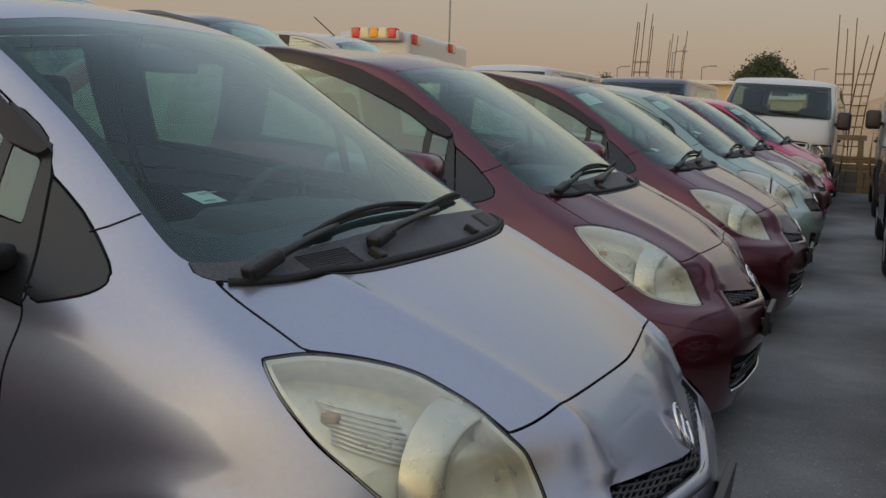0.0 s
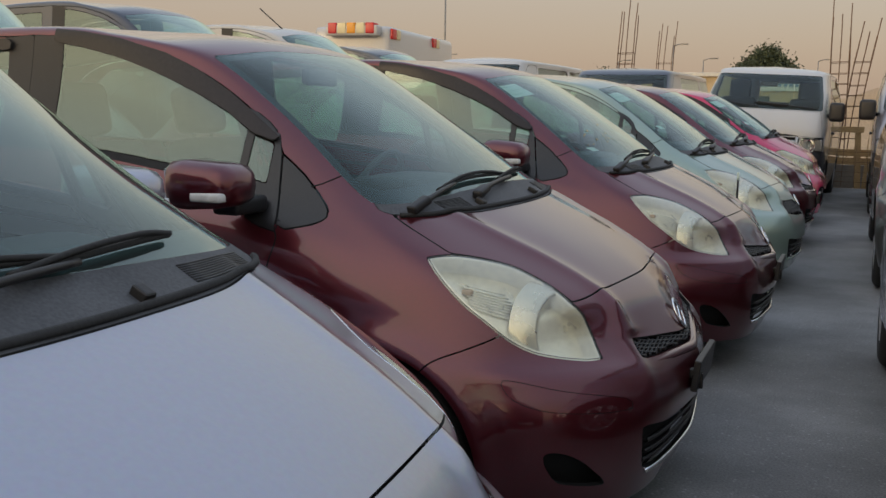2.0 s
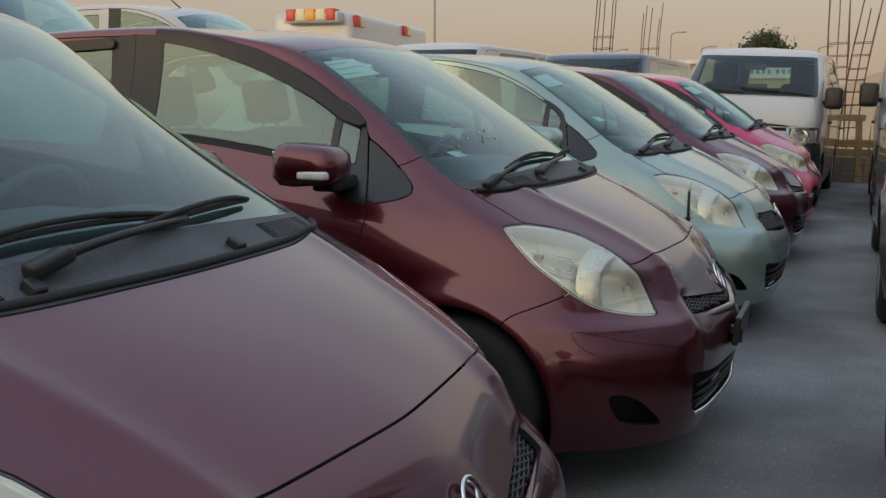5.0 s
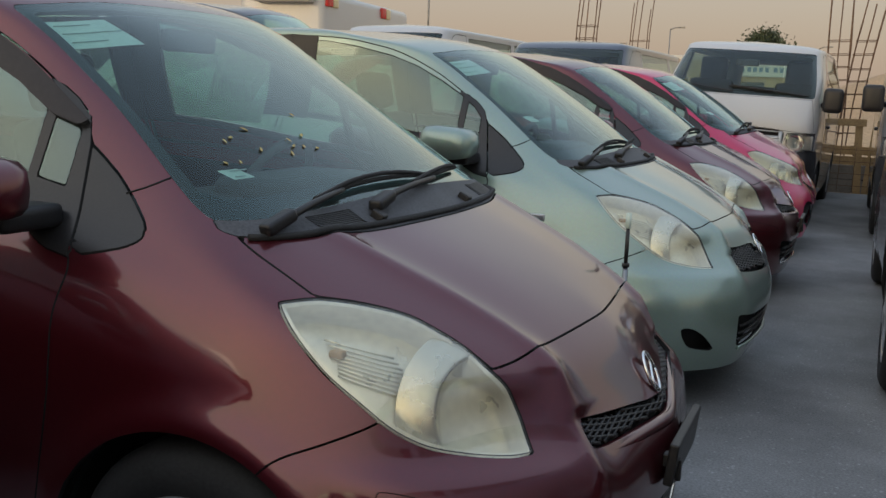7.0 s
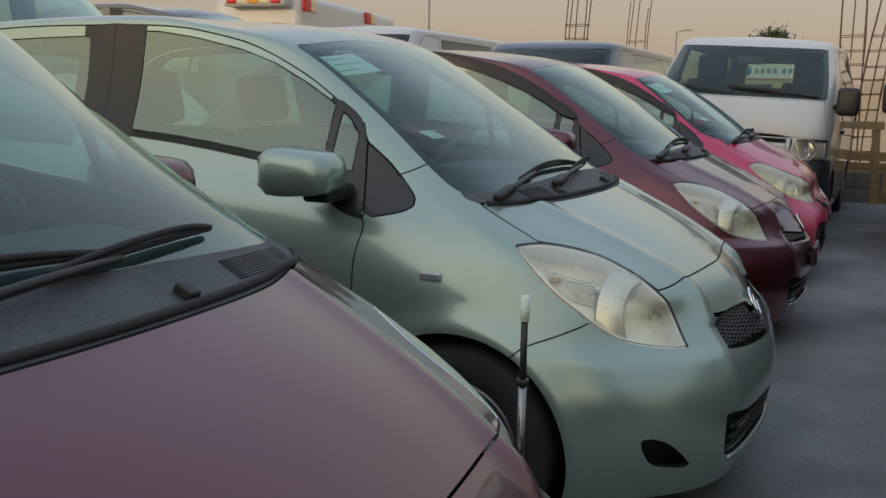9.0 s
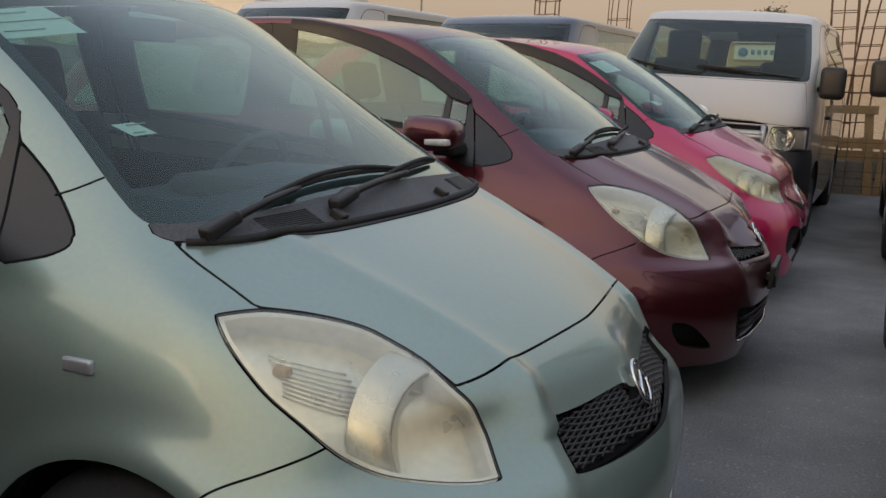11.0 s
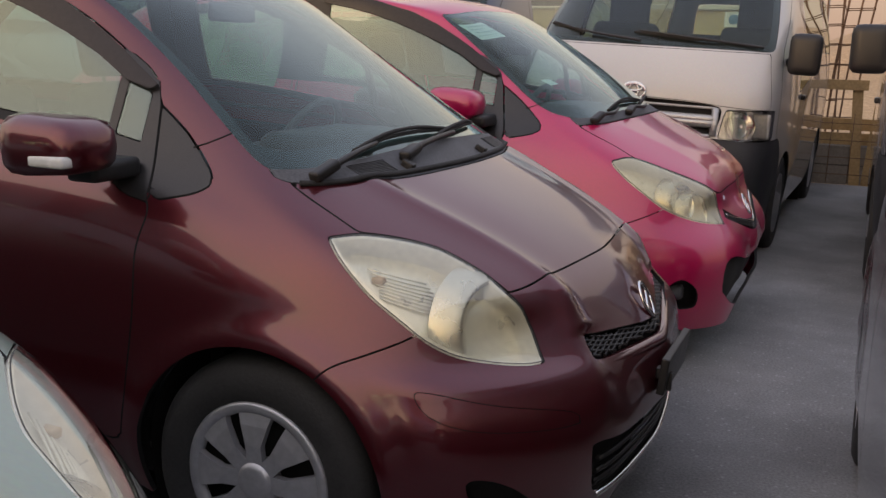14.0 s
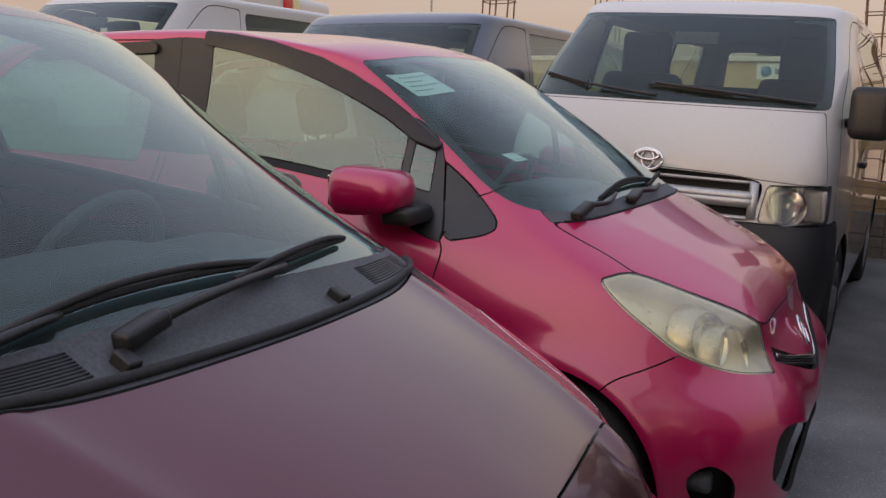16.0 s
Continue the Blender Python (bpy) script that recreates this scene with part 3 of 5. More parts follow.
FLAT = {"quarter_glass": [(-1.264, 1.056), (-1.188, 1.040), (-1.196, 1.15), (-1.235, 1.192), (-1.264, 1.214)],
        "front_glass": [(-1.292, 1.060), (-1.292, 1.236), (-1.40, 1.300), (-1.52, 1.360), (-1.65, 1.404), (-1.82, 1.440), (-1.98, 1.462), (-2.03, 1.462), (-2.03, 1.138), (-1.85, 1.124), (-1.69, 1.106), (-1.47, 1.077)],
        "pillar_trim": [(-2.026, 1.110), (-2.1635, 1.116), (-2.1635, 1.490), (-2.026, 1.482)],
        "door_frame_trim": [(-2.1638, 1.115), (-2.30, 1.12), (-2.30, 1.482), (-2.1638, 1.490)],
        "sail_panel": [(-1.162, 1.126), (-1.12, 1.098), (-1.076, 1.067), (-1.02, 1.020), (-.980, .984), (-.966, .966), (-.968, .950), (-.988, .936), (-1.04, .924), (-1.106, .912), (-1.117, .955), (-1.140, 1.033)],
        "door_corner": [(-1.165, 1.126), (-1.143, 1.033), (-1.120, .955), (-1.108, .908), (-1.20, .930), (-1.31, 1.030), (-1.31, 1.262), (-1.25, 1.232), (-1.19, 1.182)],
        "belt_moulding": [(-1.29, 1.064), (-1.47, 1.081), (-1.69, 1.110), (-1.85, 1.128), (-2.026, 1.142), (-2.026, 1.114), (-1.85, 1.100), (-1.69, 1.082), (-1.47, 1.052), (-1.29, 1.036)],
        "visor": [(-1.20, 1.158), (-1.268, 1.180), (-1.38, 1.250), (-1.49, 1.302), (-1.60, 1.347), (-1.71, 1.386), (-1.82, 1.418), (-1.94, 1.444), (-2.06, 1.464), (-2.06, 1.502), (-1.94, 1.492), (-1.80, 1.470), (-1.62, 1.424), (-1.5, 1.372), (-1.36, 1.290), (-1.25, 1.213), (-1.185, 1.168)]}


def split_all(shell, rest, cuts):
    out = {}
    for name, pts, gap in cuts:
        if name in FLAT:
            sd = flat_distance(rest, FLAT[name])
            out[name], rest = rest.clip(sd + gap), rest.clip(gap - sd)
            out[name].outline = curve2(pts)
            continue
        out[name], rest = shell.carve(rest, curve2(pts), gap)
        out[name].outline = curve2(pts)
    out["body"] = rest
    return out


def hatch_panels(kind):
    """All panels of the hatchback, cut from one skin."""
    shell = NEWER if kind == "new" else HATCH
    rest = shell.sheet
    for wx in WHEELS:
        rest = circle_cut(rest, wx, .285, .335)
    rest = rest.refined((4.4, 7.0), (7.8, 10.3)).refined((4.5, 7.1), (7.6, 10.2)).refined((-.1, 2.3), (4.4, 6.2))
    new_kind = kind == "new"
    edge = 4.6 if new_kind else 5.0
    hood_back = [(3.42, 7.0), (3.42, 7.0), (2.57, 6.86), (1.68, 6.76), (.6, 6.73), (-.5, 6.73), (-.5, 6.73)] if not new_kind else [(3.6, 7.1), (3.6, 7.1), (2.3, 7.1), (1.2, 7.1), (-.5, 7.1), (-.5, 7.1)]
    low = 7.3 if not new_kind else 7.4
    glass_low = [(-.5, low + .08), (-.5, low + .08), (1.2, low), (2.4, low - .04), (3.6, low - .02), (3.6, low - .02)]
    glass_side = [(3.75, 7.5), (3.88, 7.9), (3.85, 8.3), (3.58, 8.9), (3.42, 9.4), (3.36, 9.85), (3.2, 9.97), (1.5, 10.0), (-.5, 10.0), (-.5, 10.0)]
    if new_kind:
        glass_side = [(4.1, 7.55), (4.4, 7.9), (4.4, 8.4), (4.15, 9.1), (3.8, 9.7), (3.5, 9.95), (3.0, 10.0), (1.5, 10.0), (-.5, 10.0), (-.5, 10.0)]
    hood_edge = [(-.5, edge - .05 * new_kind), (-.5, edge - .05 * new_kind), (1.2, edge - .08 * new_kind), (2, edge - .03), *([(2.41, 4.74)] * 2 if new_kind else [(2.76, edge - .1)] * 2)]
    lamp_back = [(2.8, 5.25), (2.83, 5.5), (2.9, 5.72), (3.14, 5.9), (3.47, 6.03), (3.47, 6.03)] if not new_kind else [(3.03, 5.41), (3.47, 5.95), (3.47, 5.95)]
    cuts = [("headlight", LAMP_NEW if new_kind else LAMP, .002),
            ("hood", hood_edge + lamp_back + [(3.42, 6.45)] + hood_back, .0027),
            ("cowl_panel", hood_back[::-1] + [(3.6, 7.1)] + glass_low[::-1], .0012),
            ("windscreen", glass_low + glass_side, .001)]
    if kind == "early":
        cuts.append(("grille", [(-.5, 2.5), (-.5, 2.5), (.54, 2.52), (1.5, 2.77), (1.56, 2.9), (1.55, 3.75), (1.45, 3.8), (.9, 3.72), (.25, 3.62), (.12, 3.4), (-.5, 3.0), (-.5, 3.0)], .002))
    elif kind == "late":
        cuts.append(("grille", [(-.5, 2.52), (-.5, 2.52), (.46, 2.6), (1.1, 2.74), (1.6, 2.86), (1.66, 2.95), (1.63, 3.36), (1.5, 3.42), (.95, 3.24), (.5, 3.06), (.2, 2.95), (-.5, 2.86), (-.5, 2.86)], .002))
    else:
        cuts.append(("grille", [(-.5, 2.28), (-.5, 2.28), (.3, 2.3), (1.2, 2.92), (1.87, 3.36), (1.87, 3.36), (1.79, 3.74), (1.79, 3.74), (1.2, 3.32), (.4, 2.72), (-.5, 2.62), (-.5, 2.62)], .002))
    if new_kind:
        cuts.append(("lower_intake", [(-.5, .5), (-.5, .5), (1.6, .6), (2.3, 1.05), (2.42, 1.3), (2.4, 1.8), (2.1, 1.95), (1.2, 1.7), (-.5, 1.6), (-.5, 1.6)], .002))
        cuts.append(("fog_pocket", [(3.6, 1.2), (3.5, 1.42), (3.3, 1.48), (3.0, 1.22), (2.95, .85), (3.1, .75), (3.4, .78)], .002))
    else:
        cuts.append(("lower_intake", [(-.5, .62), (-.5, .62), (1.2, .62), (1.68, .7), (1.78, .8), (1.9, 1.42), (1.8, 1.5), (1.2, 1.42), (-.5, 1.4), (-.5, 1.4)], .002))
        k, (pu, pv) = (.85, (2.75, .95)) if kind == "late" else (.72, (2.7, 1.0))
        cuts.append(("fog_pocket", [(pu + k * (u - 2.7), pv + k * (v - .92)) for u, v in ((3.17, 1.28), (3.0, .85), (2.84, .66), (2.3, .5), (2.24, .58), (2.38, .8), (2.64, 1.13), (2.95, 1.33))], .002))
    if kind == "late":
        cuts.append(("bumper_insert", [(3.66, 2.6), (3.55, 2.24), (3.18, 2.02), (2.55, 1.9), (2.12, 1.88), (2.08, 1.95), (2.25, 2.12), (2.99, 2.4), (3.5, 2.62)], .0009))
    cuts += [("sail_panel", [(4.82, 8.2), (4.82, 8.2), (4.78, 7.6), (4.85, 7.0), (5.02, 6.75), (5.3, 6.5), (5.6, 6.22), (5.82, 6.0), (5.82, 6.0), (5.44, 7.3)], .0025),
             ("quarter_glass", [(4.88, 8.62), (4.88, 8.62), (4.90, 8.35), (4.90, 8.35), (5.47, 7.62), (5.47, 7.62), (5.69, 7.66), (5.69, 7.66)], .002),
             ("front_glass", [(4.95, 8.72), (4.95, 8.72), (5.80, 7.74), (5.80, 7.74), (6.27, 7.47), (7.02, 7.42), (7.02, 7.42), (7.02, 9.66), (7.0, 9.76), (6.7, 9.86), (5.66, 9.74), (5.05, 9.22), (4.92, 8.9)], .002),
             ("belt_moulding", [(5.8, 7.5), (7.0, 7.4), (7.0, 7.3)], .0006),
             ("door_corner", [(4.80, 8.27), (4.80, 8.27), (5.46, 7.3), (5.83, 6.04), (5.83, 6.04), (6.0, 6.6), (6.3, 7.4), (6.3, 7.4), (5.75, 8.2), (5.4, 8.75), (5.0, 9.02), (4.82, 8.95), (4.74, 8.6)], .0012),
             ("rear_glass", [(7.3, 7.4), (7.3, 7.4), (8.6, 7.4), (8.6, 7.4), (8.5, 8.5), (8.25, 9.5), (8.1, 9.7), (7.28, 9.75), (7.28, 9.75)], .002),
             ("door_frame_trim", [(7.2, 7.3), (7.5, 7.3), (7.5, 9.9)], .0008),
             ("pillar_trim", [(6.95, 7.25), (6.95, 7.25), (7.36, 7.25), (7.36, 7.25), (7.34, 9.98), (7.34, 9.98), (6.95, 9.98), (6.95, 9.98)], .0008),
             ("tailgate_glass", [(11.5, 7.3), (11.5, 7.3), (9.9, 7.3), (9.75, 7.6), (9.8, 9.3), (10, 9.7), (11.5, 9.8), (11.5, 9.8)], .002),
             ("front_door", [(5.95, .9), (5.95, .9), (5.84, 3), (5.82, 4.6), (5.81, 5.98), (5.81, 5.98), (5.62, 6.8), (5.30, 7.61), (4.8, 8.26), (4.5, 8.62), (4.42, 9.0), (4.5, 9.4), (4.95, 9.84), (6.0, 10.02), (7.15, 10.05), (7.15, 10.05), (7.17, 8), (7.15, .9), (7.15, .9)], .0025),
             ("rear_door", [(7.18, .9), (7.18, .9), (7.2, 8), (7.18, 10.05), (7.18, 10.05), (8.3, 9.9), (8.75, 8), (8.7, 6.5), (8.3, 4), (7.9, .9), (7.9, .9)], .0025),
             ("front_bumper", [(-.5, -.5), (-.5, -.5), (5.2, -.5), (5.2, -.5), (4.6, 2.0), (4.36, 2.78), (4.09, 3.3), (3.83, 3.92), (3.83, 3.92), (3.3, 4.2), (2.98, edge), (2.98, edge), (2, edge), (-.5, edge), (-.5, edge)], .0022)]
    p = split_all(shell, rest, cuts)
    return p


SIDED = ("headlight", "sail_panel", "quarter_glass", "front_glass", "rear_glass", "front_door", "rear_door", "pillar_trim", "door_corner", "belt_moulding", "door_frame_trim", "fog_pocket", "bumper_insert")
GLASS = ("windscreen", "front_glass", "rear_glass", "quarter_glass", "tailgate_glass")


def inset(sheet, depth):
    """A dished copy of a sheet behind its opening."""
    return sheet.shifted(-depth)


def seat_bm(w, back):
    bm = bmesh.new()
    box(bm, (.52, w, .20), (-.02, 0, .46), .06)
    box(bm, (.17, w, .66), (-.33, 0, .80), .07, Matrix.Rotation(radians(-14), 3, "Y"))
    return smooth(bm)


def wheel(car, x, side, spokes, metal, r=.292, w=.175):
    y = side * .835
    bm = bmesh.new()
    s = -side
    lathe(bm, [(.185, .012 * s), (.20, .0), (.25, -.004 * s), (.275, .008 * s), (r - .004, .024 * s), (r, .04 * s), (r, (w - .03) * s), (r - .01, w * s), (.19, w * s)], 56, at=(x, y, r))
    wh = part("wheel", bm, M_RUBBER, car, "dusty black rubber tyre")
    bm = lathe(bmesh.new(), [(.0, .05 * s), (.15, .05 * s), (.19, .035 * s)], 40, at=(x, y, r))
    part("brake_backing", bm, M_UNDER_SHADE, wh)
    bm = lathe(bmesh.new(), [(.188, .03 * s), (.19, .006 * s), (.182, .0), (.165, .004 * s), (.160, .022 * s)], 48, at=(x, y, r))
    lathe(bm, [(0, -.012 * s), (.03, -.012 * s), (.042, -.006 * s), (.05, .006 * s), (.055, .03 * s)], 32, at=(x, y, r))
    part("hubcap", bm, metal, wh, "silver spoked hubcap")
    bm = bmesh.new()
    ring = []
    for rad, half, off in ((.04, .022, .0), (.09, .021, -.006), (.14, .036, -.002), (.172, .046, .006)):
        half *= 8 / spokes * (1.0 if spokes < 10 else .9)
        for q in (-1, 1):
            a = q * half / rad
            ring.append((bm.verts.new((rad * math.cos(a), off * s, rad * math.sin(a))), bm.verts.new((rad * math.cos(a), (off + .018) * s, rad * math.sin(a)))))
    for k2 in range(0, 6, 2):
        a, b, c, d = ring[k2], ring[k2 + 1], ring[k2 + 3], ring[k2 + 2]
        bm.faces.new((a[0], b[0], c[0], d[0]))
        bm.faces.new((a[1], a[0], d[0], d[1]))
        bm.faces.new((b[0], b[1], c[1], c[0]))
    bmesh.ops.recalc_face_normals(bm, faces=bm.faces)
    first = part("spoke", bm, metal, wh)
    for k in range(spokes):
        sp = first if k == 0 else part("spoke", first.data, metal, wh)
        sp.matrix_basis = Matrix.Translation((x, y, r)) @ Matrix.Rotation(2 * math.pi * k / spokes, 4, "Y")


def hatchback(m, colour, label, kind="late", spokes=8, visor=True):
    car = thing("hatchback_car", label, "car", group="row of parked hatchbacks")
    S = NEWER if kind == "new" else HATCH
    p = hatch_panels(kind)
    made = {}
    mats = {"headlight": M_CLEAR_Y if kind != "new" else M_LENS, "cowl_panel": M_DUSTY, "windscreen": M_SCREEN, "sail_panel": M_SAIL, "pillar_trim": M_BLACK, "door_corner": M_SAIL, "belt_moulding": M_RUBBER, "door_frame_trim": M_BLACK}
    for name, sh in p.items():
        if not len(sh.tri):
            continue
        mat = M_GLASS if name in GLASS and name != "windscreen" else mats.get(name, colour)
        # openings are backed by a near-black sheet; their inner shade is its colour
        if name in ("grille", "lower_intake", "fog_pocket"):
            mat, sh = M_UNDER_SHADE, inset(sh, .03 if name == "grille" else .045)
        for side in ("right", "left") if name in SIDED else ("both",):
            ob = part(name, sheet_mesh(name, sh, mat, side, .004 if name in GLASS or name == "headlight" else .014), mat, car)
            ob.visible_shadow = name not in GLASS and name != "headlight"
            made[name, side] = ob
    # near-black shell behind the seams, its colour standing for their shade; wheel tubs
    under = S.sheet.clip(S.sheet.uv[:, 1] - 6.6)
    for wx in WHEELS:
        under = circle_cut(under, wx, .285, .345)
    lamp_sd = S.distance(under, curve2(LAMP_NEW if kind == "new" else LAMP))
    under = under.clip(.03 - lamp_sd)
    part("inner_shade_shell", sheet_mesh("inner_shade_shell", under.shifted(-.05), M_UNDER_SHADE, "both", 0), M_UNDER_SHADE, car)
    sd = S.distance(p["windscreen"], p["windscreen"].outline)
    wide = .028 + .045 * (p["windscreen"].uv[:, 1] < 7.75)
    frit = p["windscreen"].clip(-(sd + wide))
    part("screen_border", sheet_mesh("screen_border", frit.shifted(-.006), M_FRIT, "both", 0), M_FRIT, made["windscreen", "both"], "black printed glass border")
    roof = S.sheet.clip(10.15 - S.sheet.uv[:, 1])
    part("headliner", sheet_mesh("headliner", roof.shifted(-.03), M_LINER, "both", 0), M_LINER, car, "pale grey cloth headliner")
    bm = box(bmesh.new(), (2.6, 1.36, .06), (-2.1, 0, .27), .02)
    part("cabin_floor", bm, M_UNDER_SHADE, car)
    bm = box(bmesh.new(), (.06, 1.4, .6), (-.98, 0, .6), .02)
    part("bulkhead", bm, M_UNDER_SHADE, car)
    for wx in WHEELS:
        for side in (-1, 1):
            bm = lathe(bmesh.new(), [(.345, -.02 * side), (.35, -.27 * side), (0, -.27 * side)], 40, at=(wx, side * .80, .29))
            part("wheel_tub", bm, M_UNDER_SHADE, car)
            wheel(car, wx, side, spokes, M_ALLOY if kind != "early" else M_CHROMED_ALLOY)
    # lamps
    for side, word in ((-1, "right"), (1, "left")):
        lens = made["headlight", word]
        lamp_sheet = p["headlight"]
        part("housing", sheet_mesh("housing", lamp_sheet.shifted(-.058), M_HOUSING, word, 0), M_HOUSING, lens, "yellowed silver lamp housing")
        edge_sd = S.distance(lamp_sheet, curve2(LAMP_NEW if kind == "new" else LAMP))
        bezel = lamp_sheet.clip(-(edge_sd + .012))
        part("bezel", sheet_mesh("bezel", bezel.shifted(-.006), M_HOUSING, word, .06, False), M_HOUSING, lens)
        rim_sheet = lamp_sheet.clip(-(edge_sd + .0045))
        part("gasket", sheet_mesh("gasket", rim_sheet.shifted(.0008), M_GASKET, word, 0), M_GASKET, lens, "thin dark lamp gasket")
        bowls = ((2.83, 4.0, .110),) if kind != "new" else ((2.75, 3.85, .080), (3.35, 4.45, .075))
        for u, v, rad in bowls:
            c = S.way(u, v, -.066, side)
            skin = (S.way(u, v, .01, side) - S.way(u, v, 0, side)).normalized()
            aim = (skin * .62 + Vector((1.0, side * .12, .05)) * .38).normalized()
            turn = Vector((1, 0, 0)).rotation_difference(aim).to_matrix()
            prof = [(rad, .024)] + [(rad * q, .024 - .30 * rad * (1 - q * q) - .012 * (q < .97)) for q in (.985, .95, .85, .72, .58, .44, .30, .18)] + [(.02, .012 - .30 * rad), (0, .012 - .30 * rad)]
            bm = lathe(bmesh.new(), prof, 48, "x")
            bmesh.ops.rotate(bm, verts=bm.verts, matrix=turn)
            bmesh.ops.translate(bm, verts=bm.verts, vec=c)
            part("reflector", bm, M_REFL, lens, "bright mirror reflector bowl")
            prof = [(rad * .995, .022), (rad * 1.02, .026), (rad * 1.08, .024), (rad * 1.22, .010), (rad * 1.40, -.010), (rad * 1.5, -.03)]
            bm = lathe(bmesh.new(), prof, 48, "x")
            bmesh.ops.rotate(bm, verts=bm.verts, matrix=turn)
            bmesh.ops.translate(bm, verts=bm.verts, vec=c)
            part("shroud", bm, M_SHROUD, lens, "silver shroud round the reflector")
        if kind != "new":
            for k in range(9):
                bm = bmesh.new()
                tube(bm, [S.way(3.72 + .035 * k - .42 * q, 5.62 - .10 * k - .26 * q, -.050, side) for q in (0, .35, .7, 1)], .0026, 6)
                part("flute", bm, M_HOUSING, lens)
            bm = bmesh.new()
            c = S.way(3.78, 5.35, -.05, side)
            smooth(box(bm, (.03, .022, .016), c, .006))
            part("turn_bulb", bm, M_AMBER_BULB, lens, "small amber bulb")
    # radiator mesh and badge
    if "grille" in p:
        bm = bmesh.new()
        poly = p["grille"]
        lo, hi = poly.co.min(0), poly.co.max(0)
        for sgn in (1, -1):
            for k in range(-32, 33):
                pts = []
                for j in range(40):
                    uu = -1.75 + 3.5 * j / 39
                    vv = 3.2 + (sgn * (uu * .55) + k * .12)
                    if kind == "new":
                        vv = 2.36 + .6 * abs(uu) + k * .08
                    inside = S_in(uu, vv, kind)
                    if inside:
                        pts.append(S.way(uu, vv, -.010, 1))
                    elif len(pts) > 1:
                        tube(bm, pts, .0046, 5)
                        pts = []
                    else:
                        pts = []
                if len(pts) > 1:
                    tube(bm, pts, .0046, 5)
            if kind == "new":
                break
        part("grille_mesh", bm, M_BLACK, car, "black grille lattice")
    bm = bmesh.new()
    c = S.way(0, 3.4 if kind != "new" else 3.2, .008)
    ring = [Vector((c.x + .012 * math.cos(a) * 0 - .0 + .024 * math.sin(a) * -.9, .037 * math.cos(a), c.z + .044 * math.sin(a))) for a in np.linspace(0, 2 * math.pi, 33)]
    tube(bm, ring, .0042, 8)
    bar = [Vector((c.x - .52 * z, .016 * math.sin(z * 80), c.z + z)) for z in np.linspace(-.040, .040, 12)]
    tube(bm, bar, .004, 8)
    part("badge", bm, M_CHROME, car, "oval chrome badge")
    if kind == "new":
        bm = bmesh.new()
        tube(bm, [S.way(u, 2.46 + .6 * abs(u), -.004, 1) for u in np.linspace(-1.7, 1.7, 30)], .006, 8)
        part("grille_bar", bm, M_CHROME, car, "chrome grille bar")
        for side in (-1, 1):
            bm = lathe(bmesh.new(), [(.0, .012), (.02, .014), (.028, .01), (.032, .0), (.03, -.05)], 28, "x", S.way(3.25, 1.1, -.04, side))
            part("fog_lamp", bm, M_DUSTY, car, "round fog lamp")
    else:
        bm = bmesh.new()
        for v in (.82, 1.0, 1.2):
            tube(bm, [S.way(u, v, -.012, 1) for u in np.linspace(-1.72, 1.72, 24)], .007, 6)
        part("intake_grid", bm, M_BLACK, car)
        bm = bmesh.new()
        tube(bm, [S.way(u, .62, .003, 1) for u in np.linspace(-1.7, 1.7, 24)], .008, 8)
        part("chin_trim", bm, M_CHROME if kind == "late" else colour, car, "thin bright lower lip")
    if kind == "late":
        bm = bmesh.new()
        tube(bm, [S.way(u, 2.41 + .19 * abs(u), -.011 - .006 * abs(u), 1) for u in np.linspace(-1.62, 1.62, 36)], .019, 10)
        part("grille_lip", bm, colour, car)
        bm = box(bmesh.new(), (.022, .32, .10), (.008, 0, .46), .006, Matrix.Rotation(radians(6), 3, "Y"))
        box(bm, (.03, .03, .03), (.0, .12, .46), .004)
        box(bm, (.03, .03, .03), (.0, -.12, .46), .004)
        box(bm, (.012, .018, .05), (.020, -.12, .44), .003)
        part("plate_bracket", bm, M_BLACK, car, "empty black number plate bracket")
    # wipers and washer nozzles
    for path, tip in ((((2.95, 7.0), (2.6, 7.1), (2.1, 7.24), (1.5, 7.42)), ((2.0, 7.36), (1.2, 7.5), (.4, 7.52), (-.45, 7.46))), (((1.25, 7.06), (.9, 7.14), (.3, 7.24), (-.5, 7.36)), ((.1, 7.36), (-.6, 7.44), (-1.3, 7.5), (-1.75, 7.52)))):
        up = .16 if kind == "new" else 0
        path, tip = [(u, v + up * (v < 7.2)) for u, v in path], [(u, v + up * .4) for u, v in tip]
        bm = bmesh.new()
        a = [S.way(u, v, .016 + .012 * math.sin(math.pi * i / 3), -1) for i, (u, v) in enumerate(path)]
        tube(bm, [Vector(q) for q in curve2(a, 5, False)], .0105, 8, .6)
        d0 = (a[1] - a[0]).normalized()
        smooth(box(bm, (.085, .034, .026), a[0] + d0 * .02 + Vector((0, 0, .003)), .009, d0.to_track_quat("X", "Z").to_matrix()))
        arm = part("wiper_arm", bm, M_BLACK, car, "black wiper arm")
        bm = bmesh.new()
        b = [S.way(u, v, .012, -1) for u, v in tip]
        tube(bm, [Vector(q) for q in curve2(b, 6, False)], .006, 6)
        b = [S.way(u, v + .02, .024, -1) for u, v in tip[1:3]]
        tube(bm, [Vector(q) for q in curve2([S.way(tip[0][0], tip[0][1], .014), *b, S.way(tip[3][0], tip[3][1], .014)], 6, False)], .0055, 6)
        part("wiper_blade", bm, M_RUBBER, arm, "worn rubber wiper blade")
    for u, v in ((1.38, 6.93), (-.78, 6.91)) if kind != "new" else ():
        c = S.way(u, v, .006)
        bm = box(bmesh.new(), (.034, .026, .022), c, .006, Matrix.Rotation(radians(28), 3, "Y"))
